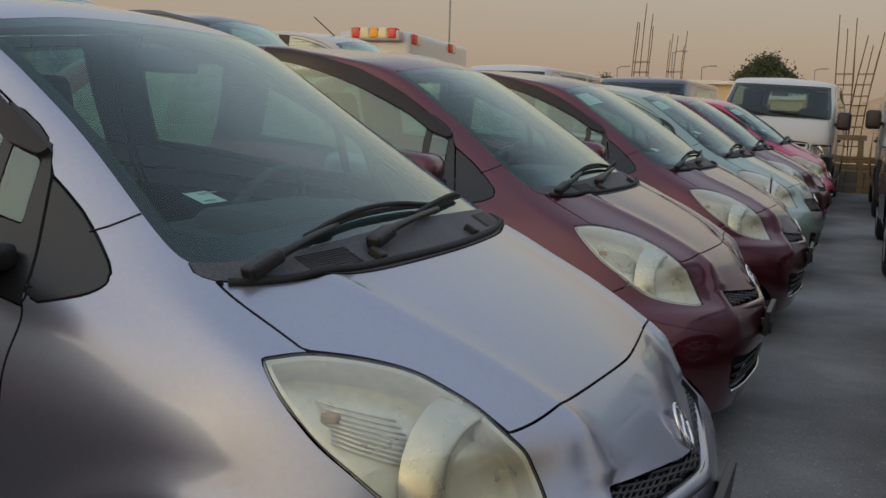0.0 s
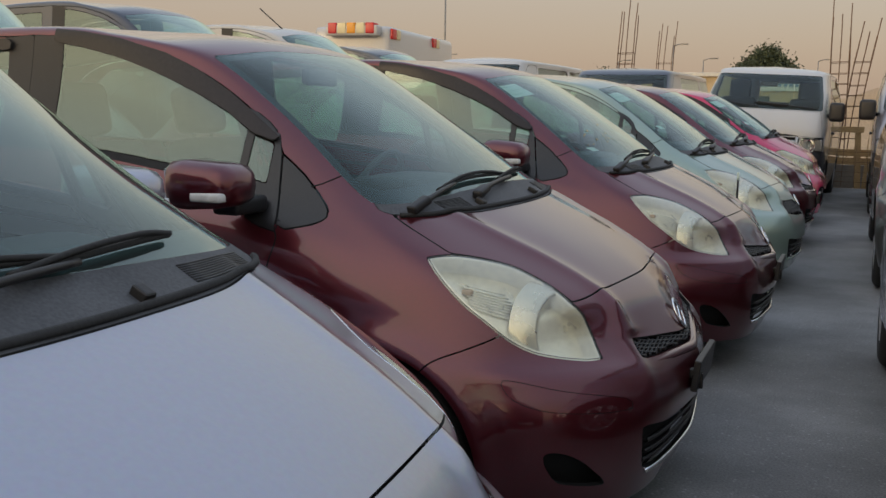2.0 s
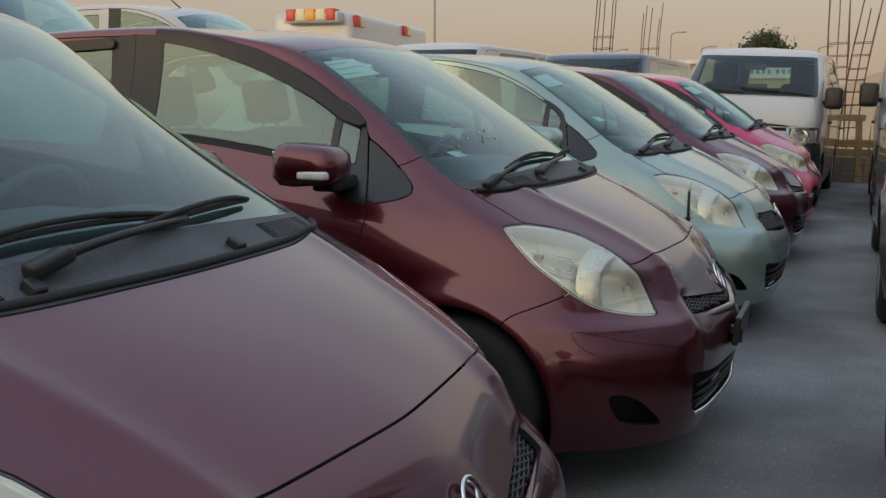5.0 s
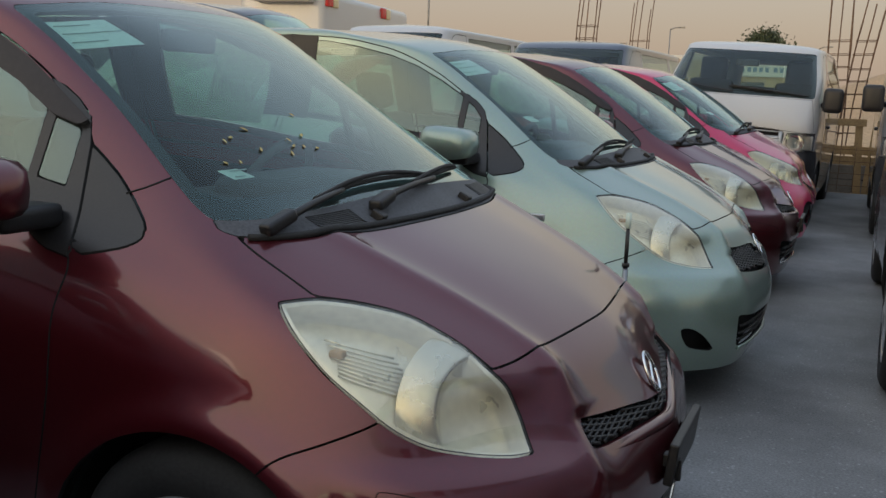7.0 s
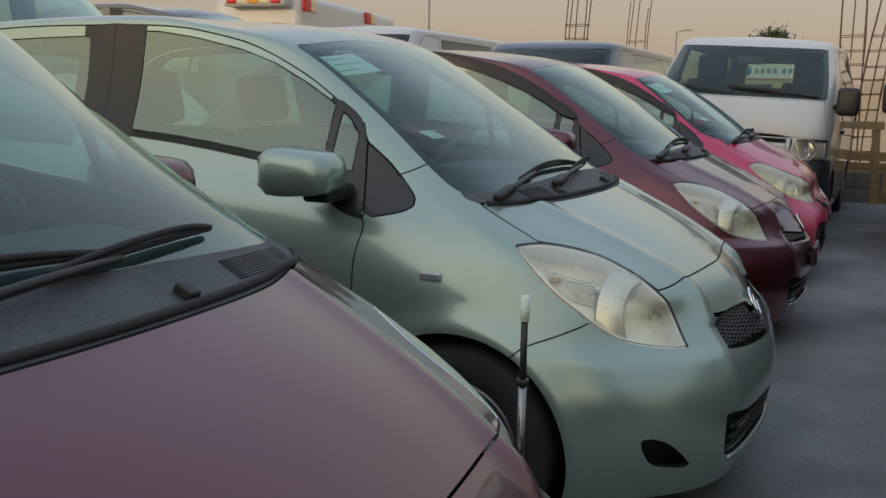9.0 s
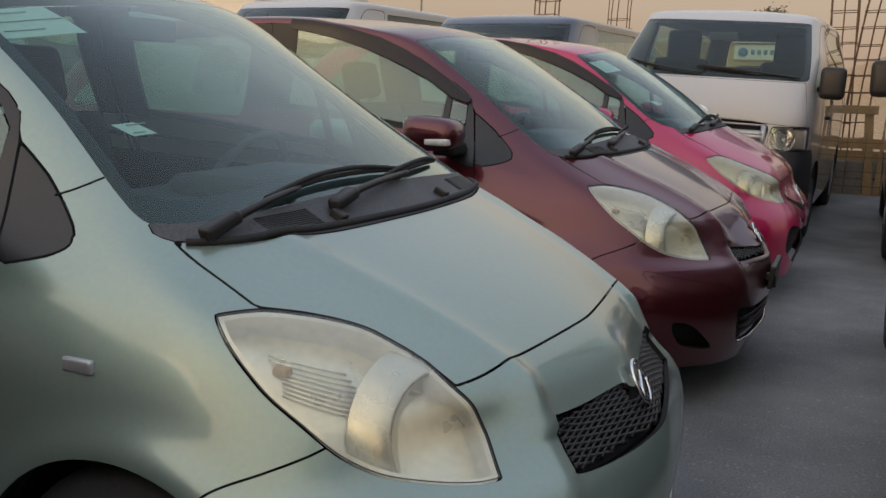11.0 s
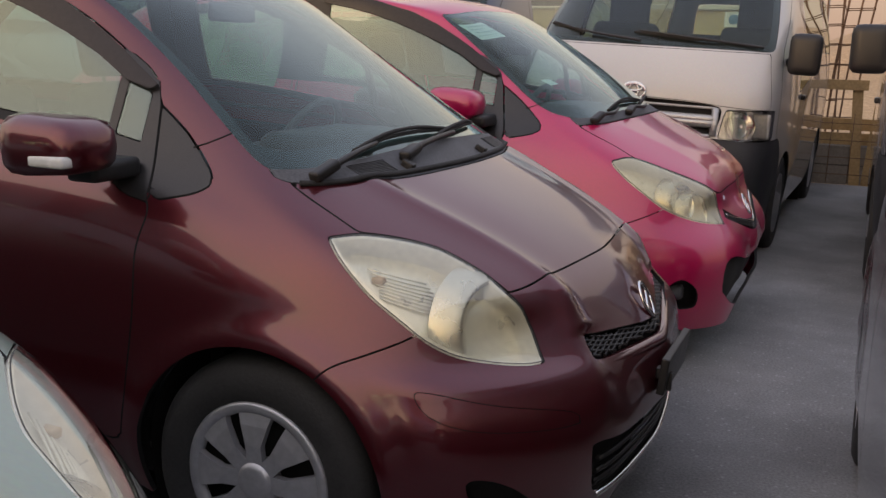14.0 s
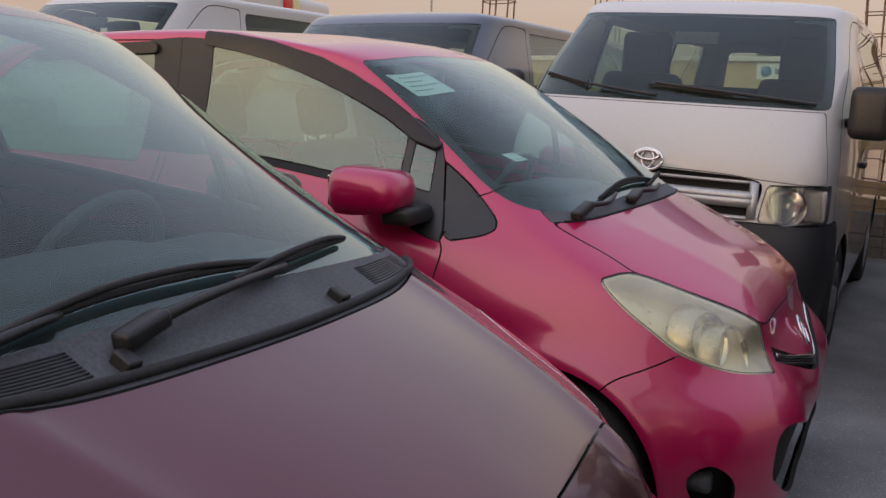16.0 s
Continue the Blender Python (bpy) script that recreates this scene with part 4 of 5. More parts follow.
        part("washer_nozzle", bm, M_BLACK, car)
    bm = bmesh.new()
    tube(bm, [S.way(u, 6.79 + .17 * (abs(u) / 3.4) ** 2 if kind != "new" else 7.11, .004 if kind != "new" else .001, 1) for u in np.linspace(-3.3, 3.3, 40)], .008 if kind != "new" else .004, 6)
    part("cowl_seal", bm, M_RUBBER, car)
    for u0, u1 in ((-2.7, -1.5), (1.6, 2.3)) if kind != "new" else ():
        bm = bmesh.new()
        for k in range(9):
            v = 6.92 + .03 * k
            tube(bm, [S.way(u, v, .0) for u in np.linspace(u0, u1, 8)], .0022, 5)
        part("cowl_vent", bm, M_BLACK, car)
    # doors: mirror, handle, rain visor, belt moulding
    for side, word in ((-1, "right"), (1, "left")):
        door = made["front_door", word]
        bm = box(bmesh.new(), (.22, .20, .15), (0, 0, 0), .068)
        for vtx in bm.verts:
            k = (vtx.co.x + .1) / .2
            vtx.co.z *= 1 - .22 * k
            vtx.co.y *= 1 - .12 * k
        mx, my = (-1.215, .935) if side < 0 else (-1.32, .865)
        if kind == "new":
            mx, my = -1.29, .86
        bmesh.ops.translate(bm, verts=bm.verts, vec=(mx, side * my, 1.05))
        cap = part("wing_mirror", smooth(bm), colour, door)
        bm = box(bmesh.new(), (.012, .13, .085), (mx - .103, side * my, 1.05), .004)
        part("mirror_glass", bm, M_MIRROR, cap)
        bm = box(bmesh.new(), (.09, .16, .05), (-1.20, side * .82, .985), .018)
        part("mirror_foot", smooth(bm), M_BLACK, cap)
        if kind == "late":
            bm = box(bmesh.new(), (.10, .05, .026), (mx + .045, side * (my + .070), 1.022), .010)
            part("turn_lamp", smooth(bm), M_LAMPWHITE, cap, "clear ribbed turn lamp")
        bm = bmesh.new()
        tube(bm, [S.way(u, v, .0004, side) for u, v in ((4.80, 7.63), (4.5, 7.72), (4.2, 7.81), (3.9, 7.89))], .0022, 6)
        part("pillar_seam", bm, M_UNDER_SHADE, car)
        bm = bmesh.new()
        h = [S.way(u, 5.35, .028 if 0 < i < 4 else .0, side) for i, u in enumerate((6.72, 6.76, 6.84, 6.92, 6.97))]
        tube(bm, [Vector(q) for q in curve2(h, 4, False)], .012, 8)
        part("door_handle", bm, colour, door)
        if visor:
            fine = S.sheet.refined((4.2, 7.3), (8.0, 10.6)).refined((4.2, 7.3), (8.0, 10.6))
            sh = fine.clip(flat_distance(fine, FLAT["visor"]))
            part("rain_visor", sheet_mesh("rain_visor", sh.shifted(.014), M_VISOR, word, .012), M_VISOR, door, "smoked plastic rain visor")
            out = curve2([(7.22, 9.7), (7.22, 9.7), (8.0, 9.6), (8.15, 9.7), (8.0, 9.9), (7.22, 9.98), (7.22, 9.98)])
            sh = S.sheet.clip(S.distance(S.sheet, out))
            part("rain_visor", sheet_mesh("rain_visor", sh.shifted(.014), M_VISOR, word, .012), M_VISOR, made["rear_door", word])
        if kind == "early":
            bm = smooth(box(bmesh.new(), (.066, .014, .026), S.way(5.2, 4.35, .002, side), .0068))
            part("side_repeater", bm, M_ALLOY, car, "small grey side repeater")
    # cabin
    for y in (-.36, .36):
        seat = part("front_seat", seat_bm(.48, 0), M_SEAT, car, "dark cloth front seat")
        seat.location = (-1.78, y, 0)
        bm = smooth(box(bmesh.new(), (.11, .27, .20), (-.46, 0, 1.24), .05, Matrix.Rotation(radians(-12), 3, "Y")))
        for q in (-.06, .06):
            tube(bm, [(-.43, q, 1.05), (-.45, q, 1.18)], .007, 6)
        part("headrest", bm, M_SEAT, seat)
    bench = part("rear_bench", seat_bm(1.22, 0), M_SEAT, car)
    bench.location = (-2.72, 0, .02)
    for y in (-.36, .36):
        part("headrest", smooth(box(bmesh.new(), (.09, .25, .15), (-.47, y, 1.18), .04)), M_SEAT, bench)
    bm = smooth(box(bmesh.new(), (.46, 1.34, .30), (-1.08, 0, .83), .08, Matrix.Rotation(radians(4), 3, "Y")))
    smooth(box(bm, (.25, .46, .10), (-1.06, 0, .98), .045))
    box(bm, (.34, .30, .40), (-1.30, 0, .58), .06)
    dash = part("dashboard", bm, M_DASH, car, "dark grey dashboard")
    bm = bmesh.new()
    cc, tilt = Vector((-1.38, .36, .93)), Matrix.Rotation(radians(28), 3, "Y")
    tube(bm, [cc + tilt @ Vector((0, .18 * math.cos(a), .18 * math.sin(a))) for a in np.linspace(0, 2 * math.pi, 37)], .014, 8)
    box(bm, (.05, .14, .10), cc, .02, tilt)
    for a in (0, math.pi, -math.pi / 2):
        tube(bm, [cc, cc + tilt @ Vector((0, .17 * math.cos(a), .17 * math.sin(a)))], .014, 6)
    part("steering_wheel", bm, M_DASH, car)
    bm = smooth(box(bmesh.new(), (.03, .22, .06), (-1.42, 0, 1.37), .015))
    part("rear_view_mirror", bm, M_DASH, car)
    car.matrix_world = m
    return car


def grille_outline(kind):
    return {"early": (1.5, 2.55, 3.7), "late": (1.6, 2.62, 3.48), "new": (2.2, 3.06, 3.85)}[kind]


def S_in(u, v, kind):
    """Whether a lattice point lies in the grille opening."""
    w, lo, hi = grille_outline(kind)
    a = abs(u)
    if kind == "new":
        return a < 1.76 and 2.27 + .6 * a < v < 2.62 + .6 * a
    low = lo + .17 * a
    top = min(3.37, 2.86 + .37 * a)
    if kind == "early":
        top = hi if a > .2 else 3.2
    return a < w and low < v < top


def screen_paper(car, u, v, du, dv, marks, label):
    """A printed sheet stuck inside the windscreen."""
    bm = bmesh.new()
    n = 8
    grid = [[bm.verts.new((NEWER if car is pink else HATCH).way(u + du * i / n + .04 * j, v + dv * j / 4, -.011)) for i in range(n + 1)] for j in range(5)]
    for j in range(4):
        for i in range(n):
            bm.faces.new((grid[j][i], grid[j][i + 1], grid[j + 1][i + 1], grid[j + 1][i]))
    sheet = part("windscreen_paper", bm, M_PAPER, car, label)
    for k in range(marks):
        bm = bmesh.new()
        vv = v + dv * (.2 + .6 * k / max(1, marks - 1))
        w = .8 if k % 2 else .5
        pts = [(NEWER if car is pink else HATCH).way(u + du * (.1 + w * q / 6), vv, -.0092) for q in range(7)]
        tube(bm, pts, .0013, 4)
        part("printed_bar", bm, M_INK, sheet)


M_CLEAR_Y = glass("aged_lamp_lens", (0.97, 0.96, 0.89), 0.03, dust=0.05)
M_AMBER_BULB = material("amber_bulb", (0.42, 0.30, 0.17), 0.3, var=0.2)
M_FRIT = material("black_glass_print", (0.008, 0.009, 0.010), 0.35, var=0.2)
M_LAMPWHITE = material("clear_white_lamp", (0.62, 0.62, 0.60), 0.25, var=0.1, scale=30)
M_CHROME_DARK = material("smoked_chrome", (0.22, 0.22, 0.22), 0.2, 1.0, var=0.1)
M_SAIL = material("grey_sail_plastic", (0.017, 0.016, 0.016), 0.32, spec=0.5, var=0.3, scale=12, grain=200, bump=0.2, deep=0.001)
M_LINER = material("headliner_cloth", (0.32, 0.31, 0.29), 0.9, var=0.1, scale=40, grain=300)
M_VISOR = material("smoked_visor", (0.022, 0.017, 0.016), 0.22, spec=0.32, var=0.2, scale=6, grain=80)
M_MIRROR = material("mirror_silver", (0.8, 0.8, 0.8), 0.02, 1.0)
M_PAPER = material("pale_green_paper", (0.55, 0.66, 0.60), 0.7, var=0.08, scale=20)
M_INK = material("grey_print", (0.36, 0.44, 0.41), 0.7)
M_CHROMED_ALLOY = material("dark_alloy", (0.16, 0.16, 0.17), 0.3, 0.8, var=0.15, scale=12)

pink = None
silver = hatchback(pose(.063, -.034, 0, 0, 0, -.05), M_SILVER, "silver-blue hatchback with dusty windscreen and yellowed headlights")
screen_paper(silver, 2.72, 8.02, -.35, .12, 2, "small white sticker")
maroon = hatchback(pose(0, 2.1, 0), M_MAROON, "dark maroon hatchback with smoked rain visors beside a silver one")
maroon_two = copy_thing(maroon, pose(.077, 4.316, 0, 0, 0, -.01))
tagged(maroon_two, "dark maroon hatchback with a sale paper in the windscreen")
screen_paper(maroon_two, 3.1, 9.35, -1.15, .38, 3, "pale green sale sheet with printed lines")
screen_paper(maroon_two, 2.72, 7.9, -.35, .12, 2, "small white sticker")
green = hatchback(pose(.105, 6.613, 0, 0, 0, -.42), M_GREEN, "pale green hatchback with lattice grille and a sale paper", "early", 14, False)
screen_paper(green, 3.1, 9.35, -1.15, .38, 3, "pale green sale sheet with printed lines")
screen_paper(green, 2.75, 8.35, -.35, .12, 2, "small white sticker")
maroon_three = copy_thing(maroon, pose(.1, 8.957, 0, 0, 0, .19))
tagged(maroon_three, "dark maroon hatchback with silver hubcaps beside a pink one")
pink = hatchback(pose(.25, 10.97, 0), M_PINK, "raspberry pink hatchback with smoked visors and yellowed headlights", "new")
screen_paper(pink, 3.2, 9.3, -1.1, .4, 4, "pale sale sheet with printed lines")
screen_paper(pink, 2.75, 8.3, -.35, .12, 2, "small white sticker")


# ================= cab-over vans =================
def van_rows():
    """Profile lines of the van, nose at x = 0."""
    def line(front, z, back=0.0, flank=.845, zs=None):
        zz = z if zs is None else zs
        f = [(front[i][0], front[i][1], z) for i in range(4)]
        s = [(-.56 + back * .8, flank - .02, zz), (-1.0 + back * .5, flank, zz), (-1.8, flank + .003, zz), (-3.2, flank + .003, zz), (-4.45 - back * .1, flank - .04, zz), (-4.66 - back * .15, .5, zz), (-4.68 - back * .15, 0, zz)]
        return [c for p in f + s for c in p]
    r = [line(((-.06, 0), (-.07, .3), (-.11, .55), (-.22, .76)), .25, 0, .82),
         line(((-.005, 0), (-.015, .3), (-.055, .57), (-.17, .785)), .45),
         line(((0, 0), (-.01, .3), (-.05, .57), (-.165, .79)), .66, 0, .85),
         line(((-.025, 0), (-.035, .3), (-.075, .57), (-.19, .785)), .79, 0, .85),
         line(((-.05, 0), (-.06, .3), (-.10, .57), (-.215, .78)), .96, 0, .85),
         line(((-.075, 0), (-.085, .3), (-.13, .56), (-.25, .77)), 1.10, 0, .848),
         line(((-.21, 0), (-.22, .3), (-.27, .55), (-.39, .735)), 1.31, -.05, .83),
         line(((-.50, 0), (-.51, .29), (-.55, .53), (-.645, .705)), 1.55, -.35, .795),
         line(((-.83, 0), (-.84, .28), (-.87, .50), (-.94, .66)), 1.79, -.68, .74),
         line(((-1.03, 0), (-1.04, .26), (-1.07, .46), (-1.13, .59)), 1.875, -.9, .65, 1.87)]
    r.append([c for x in (-1.35, -1.36, -1.38, -1.42, -1.46, -1.55, -1.95, -3.2, -4.1, -4.2, -4.22) for c in (x, 0, 1.915)])
    return r


VAN = Shell(van_rows(), 9, 7, 4)


def van_panels():
    rest = VAN.sheet
    for wx in (-.95, -3.52):
        rest = circle_cut(rest, wx, .31, .37)
    cuts = [("headlight", [(1.86, 3.05), (1.86, 3.05), (3.1, 3.02), (3.35, 3.05), (3.4, 3.2), (3.4, 4.0), (3.3, 4.1), (2.15, 4.08), (1.95, 3.95)], .003),
            ("windscreen", [(-.5, 6.05), (-.5, 6.05), (2, 6.05), (3.0, 6.05), (3.2, 6.15), (3.22, 7), (3.2, 7.85), (3.05, 8.0), (2, 8.03), (-.5, 8.03), (-.5, 8.03)], .002),
            ("front_bumper", [(-.5, -.5), (-.5, -.5), (4.5, -.5), (4.5, -.5), (4.3, 2.0), (4.0, 2.9), (3.4, 3.0), (2, 3.0), (-.5, 3.0), (-.5, 3.0)], .003),
            ("grille", [(-.5, 3.05), (-.5, 3.05), (1.5, 3.05), (1.74, 3.1), (1.80, 3.4), (1.86, 4.0), (1.7, 4.2), (1.0, 4.3), (-.5, 4.35), (-.5, 4.35)], .002),
            ("front_panel", [(-.5, 4.4), (-.5, 4.4), (1.0, 4.35), (2.0, 4.2), (3.05, 4.15), (3.15, 4.5), (3.05, 6.0), (3.05, 6.0), (-.5, 6.0), (-.5, 6.0)], .002),
            ("front_glass", [(3.95, 6.1), (3.95, 6.1), (5.55, 6.1), (5.55, 6.1), (5.5, 7.9), (5.5, 7.9), (4.6, 7.9), (4.3, 7.4)], .003),
            ("side_glass", [(5.75, 6.1), (5.75, 6.1), (7.0, 6.1), (7.0, 6.1), (7.0, 7.9), (7.0, 7.9), (5.75, 7.9), (5.75, 7.9)], .003),
            ("rear_side_glass", [(7.1, 6.1), (7.1, 6.1), (7.85, 6.1), (7.85, 6.1), (7.8, 7.9), (7.8, 7.9), (7.1, 7.9), (7.1, 7.9)], .003),
            ("tailgate_glass", [(10.5, 6.1), (10.5, 6.1), (9.0, 6.1), (8.8, 6.3), (8.8, 7.6), (9.0, 7.8), (10.5, 7.85), (10.5, 7.85)], .003),
            ("front_door", [(4.0, .8), (4.0, .8), (3.75, 3), (3.75, 6.0), (3.8, 6.3), (4.2, 7.5), (4.5, 8.05), (5.65, 8.05), (5.65, 8.05), (5.65, .8), (5.65, .8)], .003)]
    return split_all(VAN, rest, cuts)


def van(m, colour, label, bumper=None, tall=1.0, group="vans parked at the yard's end", simple=False):
    """A cab-over van with cabin, lamps, mirrors and wheels."""
    car = thing("delivery_van", label, "van", group=group)
    S, p = VAN, VAN_PANELS
    bumper = bumper or M_BUMPER
    made = {}
    glassy = ("windscreen", "front_glass", "side_glass", "rear_side_glass", "tailgate_glass")
    for name, sh in p.items():
        mat = M_PLAIN if name in glassy else {"headlight": M_CLEAR, "front_bumper": bumper, "grille": M_UNDER_SHADE}.get(name, colour)
        # van grille opening: shade behind the bars is put into a near-black sheet
        if name == "grille":
            sh = sh.shifted(-.03)
        for side in ("right", "left") if name in ("headlight", "front_glass", "side_glass", "rear_side_glass", "front_door") else ("both",):
            ob = part(name, sheet_mesh(name, sh, mat, side, .004 if name in glassy else .014), mat, car)
            ob.visible_shadow = name not in glassy and name != "headlight"
            made[name, side] = ob
    # near-black shell under the van's skin gives its seams their shade by colour
    under = S.sheet.clip(S.sheet.uv[:, 1] - 5.8)
    for wx in (-.95, -3.52):
        under = circle_cut(under, wx, .31, .38)
    under = under.clip(.02 - S.distance(under, curve2([(1.8, 3.0), (3.45, 3.0), (3.45, 4.15), (1.8, 4.15)])))
    part("inner_shade_shell", sheet_mesh("inner_shade_shell", under.shifted(-.045), M_UNDER_SHADE, "both", 0), M_UNDER_SHADE, car)
    frit = S.sheet.clip(np.maximum(S.distance(S.sheet, curve2([(-.5, 6.06), (-.5, 6.06), (3.0, 6.06), (3.19, 6.2), (3.2, 7.8), (3.0, 7.98), (-.5, 8.0), (-.5, 8.0)])), -.045 - S.distance(S.sheet, curve2([(-.5, 6.06), (-.5, 6.06), (3.0, 6.06), (3.19, 6.2), (3.2, 7.8), (3.0, 7.98), (-.5, 8.0), (-.5, 8.0)]))))
    part("screen_border", sheet_mesh("screen_border", frit.shifted(-.008), M_BLACK, "both", 0), M_BLACK, car)
    part("cabin_floor", box(bmesh.new(), (4.4, 1.56, .06), (-2.4, 0, .50), .02), M_UNDER_SHADE, car)
    liner = S.sheet.clip(8.6 - S.sheet.uv[:, 1])
    part("headliner", sheet_mesh("headliner", liner.shifted(-.03), M_LINER, "both", 0), M_LINER, car)
    part("dashboard", smooth(box(bmesh.new(), (.40, 1.46, .36), (-.58, 0, 1.06), .09)), M_DASH, car)
    for y in (-.48, .48):
        seat = part("front_seat", seat_bm(.5, 0), M_SEAT, car)
        seat.location = (-1.15, y, .35)
        part("headrest", smooth(box(bmesh.new(), (.12, .30, .36), (-.44, 0, 1.20), .05)), M_SEAT, seat)
    bench = part("rear_bench", seat_bm(1.3, 0), M_SEAT, car)
    bench.location = (-2.4, 0, .3)
    bm = bmesh.new()
    cc, tilt = Vector((-.86, .48, 1.18)), Matrix.Rotation(radians(48), 3, "Y")
    tube(bm, [cc + tilt @ Vector((0, .19 * math.cos(a), .19 * math.sin(a))) for a in np.linspace(0, 2 * math.pi, 33)], .015, 8)
    tube(bm, [cc + tilt @ Vector((0, -.18, 0)), cc, cc + tilt @ Vector((0, .18, 0))], .016, 6)
    part("steering_wheel", bm, M_DASH, car)
    bm = bmesh.new()
    for v, r in ((3.12, .012), (3.56, .028), (3.70, .028), (4.12, .008)):
        tube(bm, [S.way(u, v, -.010, 1) for u in np.linspace(-1.76, 1.76, 22)], r, 8)
    for s in (-1, 1):
        tube(bm, [S.way(1.74 * s, v, -.004, 1) for v in (3.12, 3.5, 4.12)], .022, 8)
    part("grille_frame", bm, M_CHROME_DULL, car, "dull silver grille bars")
    bm = bmesh.new()
    c = S.way(0, 4.68, .012)
    for ry, rz, n0 in ((.072, .050, -.012), (.029, .043, -.012), (.052, .022, .008)):
        tube(bm, [(c.x - .11 * rz * math.sin(a), ry * math.cos(a), c.z + n0 + rz * math.sin(a)) for a in np.linspace(0, 2 * math.pi, 33)], .0075, 6)
    part("badge", bm, M_CHROME, car, "round-barred chrome badge")
    for side, word in ((-1, "right"), (1, "left")):
        lens = made["headlight", word]
        part("housing", sheet_mesh("housing", p["headlight"].shifted(-.07), M_CHROME_DARK, word, 0), M_CHROME_DARK, lens)
        bm = lathe(bmesh.new(), [(.090, .03), (.088, .02), (.07, -.01), (.03, -.03), (.012, -.03), (.012, .0), (0, .003)], 36, "x", S.way(2.38, 3.55, -.055, side))
        part("reflector", bm, M_CHROME, lens, "bright round reflector")
        part("turn_lamp", smooth(box(bmesh.new(), (.05, .11, .15), S.way(3.12, 3.55, -.045, side), .02)), M_TURN, lens, "smoky clear turn lamp")
        door = made["front_door", word]
        bm = smooth(box(bmesh.new(), (.11, .19, .25), (-.46, side * .93, 1.32), .05))
        mirror = part("wing_mirror", bm, M_BLACK, door, "large black door mirror")
        bm = bmesh.new()
        tube(bm, [(-.62, side * .80, 1.26), (-.54, side * .90, 1.29), (-.47, side * .94, 1.29)], .025, 8)
        part("mirror_arm", bm, M_BLACK, mirror)
        bm = smooth(box(bmesh.new(), (.16, .03, .035), (-1.5, side * .865, 1.02), .012))
        part("door_handle", bm, M_BLACK, door)
        for wx in (-.95, -3.52):
            bm = lathe(bmesh.new(), [(.38, -.02 * side), (.385, -.3 * side), (0, -.3 * side)], 36, at=(wx, side * .80, .31))
            part("wheel_tub", bm, M_UNDER_SHADE, car)
            s = -side
            bm = lathe(bmesh.new(), [(.20, .01 * s), (.27, .0), (.31, .01 * s), (.325, .035 * s), (.325, .17 * s), (.3, .2 * s), (.2, .2 * s)], 48, at=(wx, side * .84, .325))
            wh = part("wheel", bm, M_RUBBER, car)
            bm = lathe(bmesh.new(), [(0, -.005 * s), (.06, -.005 * s), (.09, .03 * s), (.17, .035 * s), (.20, .005 * s), (.205, .02 * s)], 40, at=(wx, side * .84, .325))
            part("rim", bm, M_ALLOY, wh, "plain steel rim")
    for path in (((.1, 6.1), (1.4, 6.27), (2.7, 6.48)), ((-2.7, 6.1), (-1.2, 6.22), (.2, 6.36))):
        bm = bmesh.new()
        q = [S.way(u, v, .02, -1) for u, v in path]
        tube(bm, [Vector(k) for k in curve2(q, 6, False)], .010, 6, .6)
        arm = part("wiper_arm", bm, M_BLACK, car)
        bm = bmesh.new()
        tube(bm, [S.way(u + .1, v - .015, .012, -1) for u, v in path[1:]], .007, 6)
        part("wiper_blade", bm, M_RUBBER, arm)
    part("rear_view_mirror", smooth(box(bmesh.new(), (.03, .24, .07), (-.82, 0, 1.66), .015)), M_DASH, car)
    car.matrix_world = m @ Matrix.Diagonal((1, 1, tall, 1))
    return car


M_BUMPER = material("dark_grey_bumper", (0.020, 0.022, 0.026), 0.55, var=0.25, scale=8, grain=120, bump=0.2)
M_CHROME_DULL = material("silver_plastic", (0.45, 0.45, 0.44), 0.35, 0.5, var=0.15, scale=10)
M_TURN = material("smoky_lamp", (0.30, 0.30, 0.29), 0.2, var=0.2, scale=14)
VAN_PANELS = van_panels()
van(pose(-.855, 12.316, 0, -2.2, 0, -91.7), M_WHITE, "white cab-over van with dusty paint and dark bumper", tall=1.0)
van(pose(-2.95, 12.7, 0, 0, 0, -91), M_NAVYVAN, "dark navy cab-over van with beige dusty flank", tall=1.0)
van(pose(-5.15, 12.35, 0, 0, 0, -91), M_WHITE, "white minibus with side windows parked beside a dark van", tall=1.08)
van(pose(1.43, 11.45, 0, 0, 0, -90), M_SILVER, "silver van with dark bumper and black mirrors facing down the aisle", group="vehicles across the aisle")

# ================= second row: tall estate cars behind the hatchbacks =================


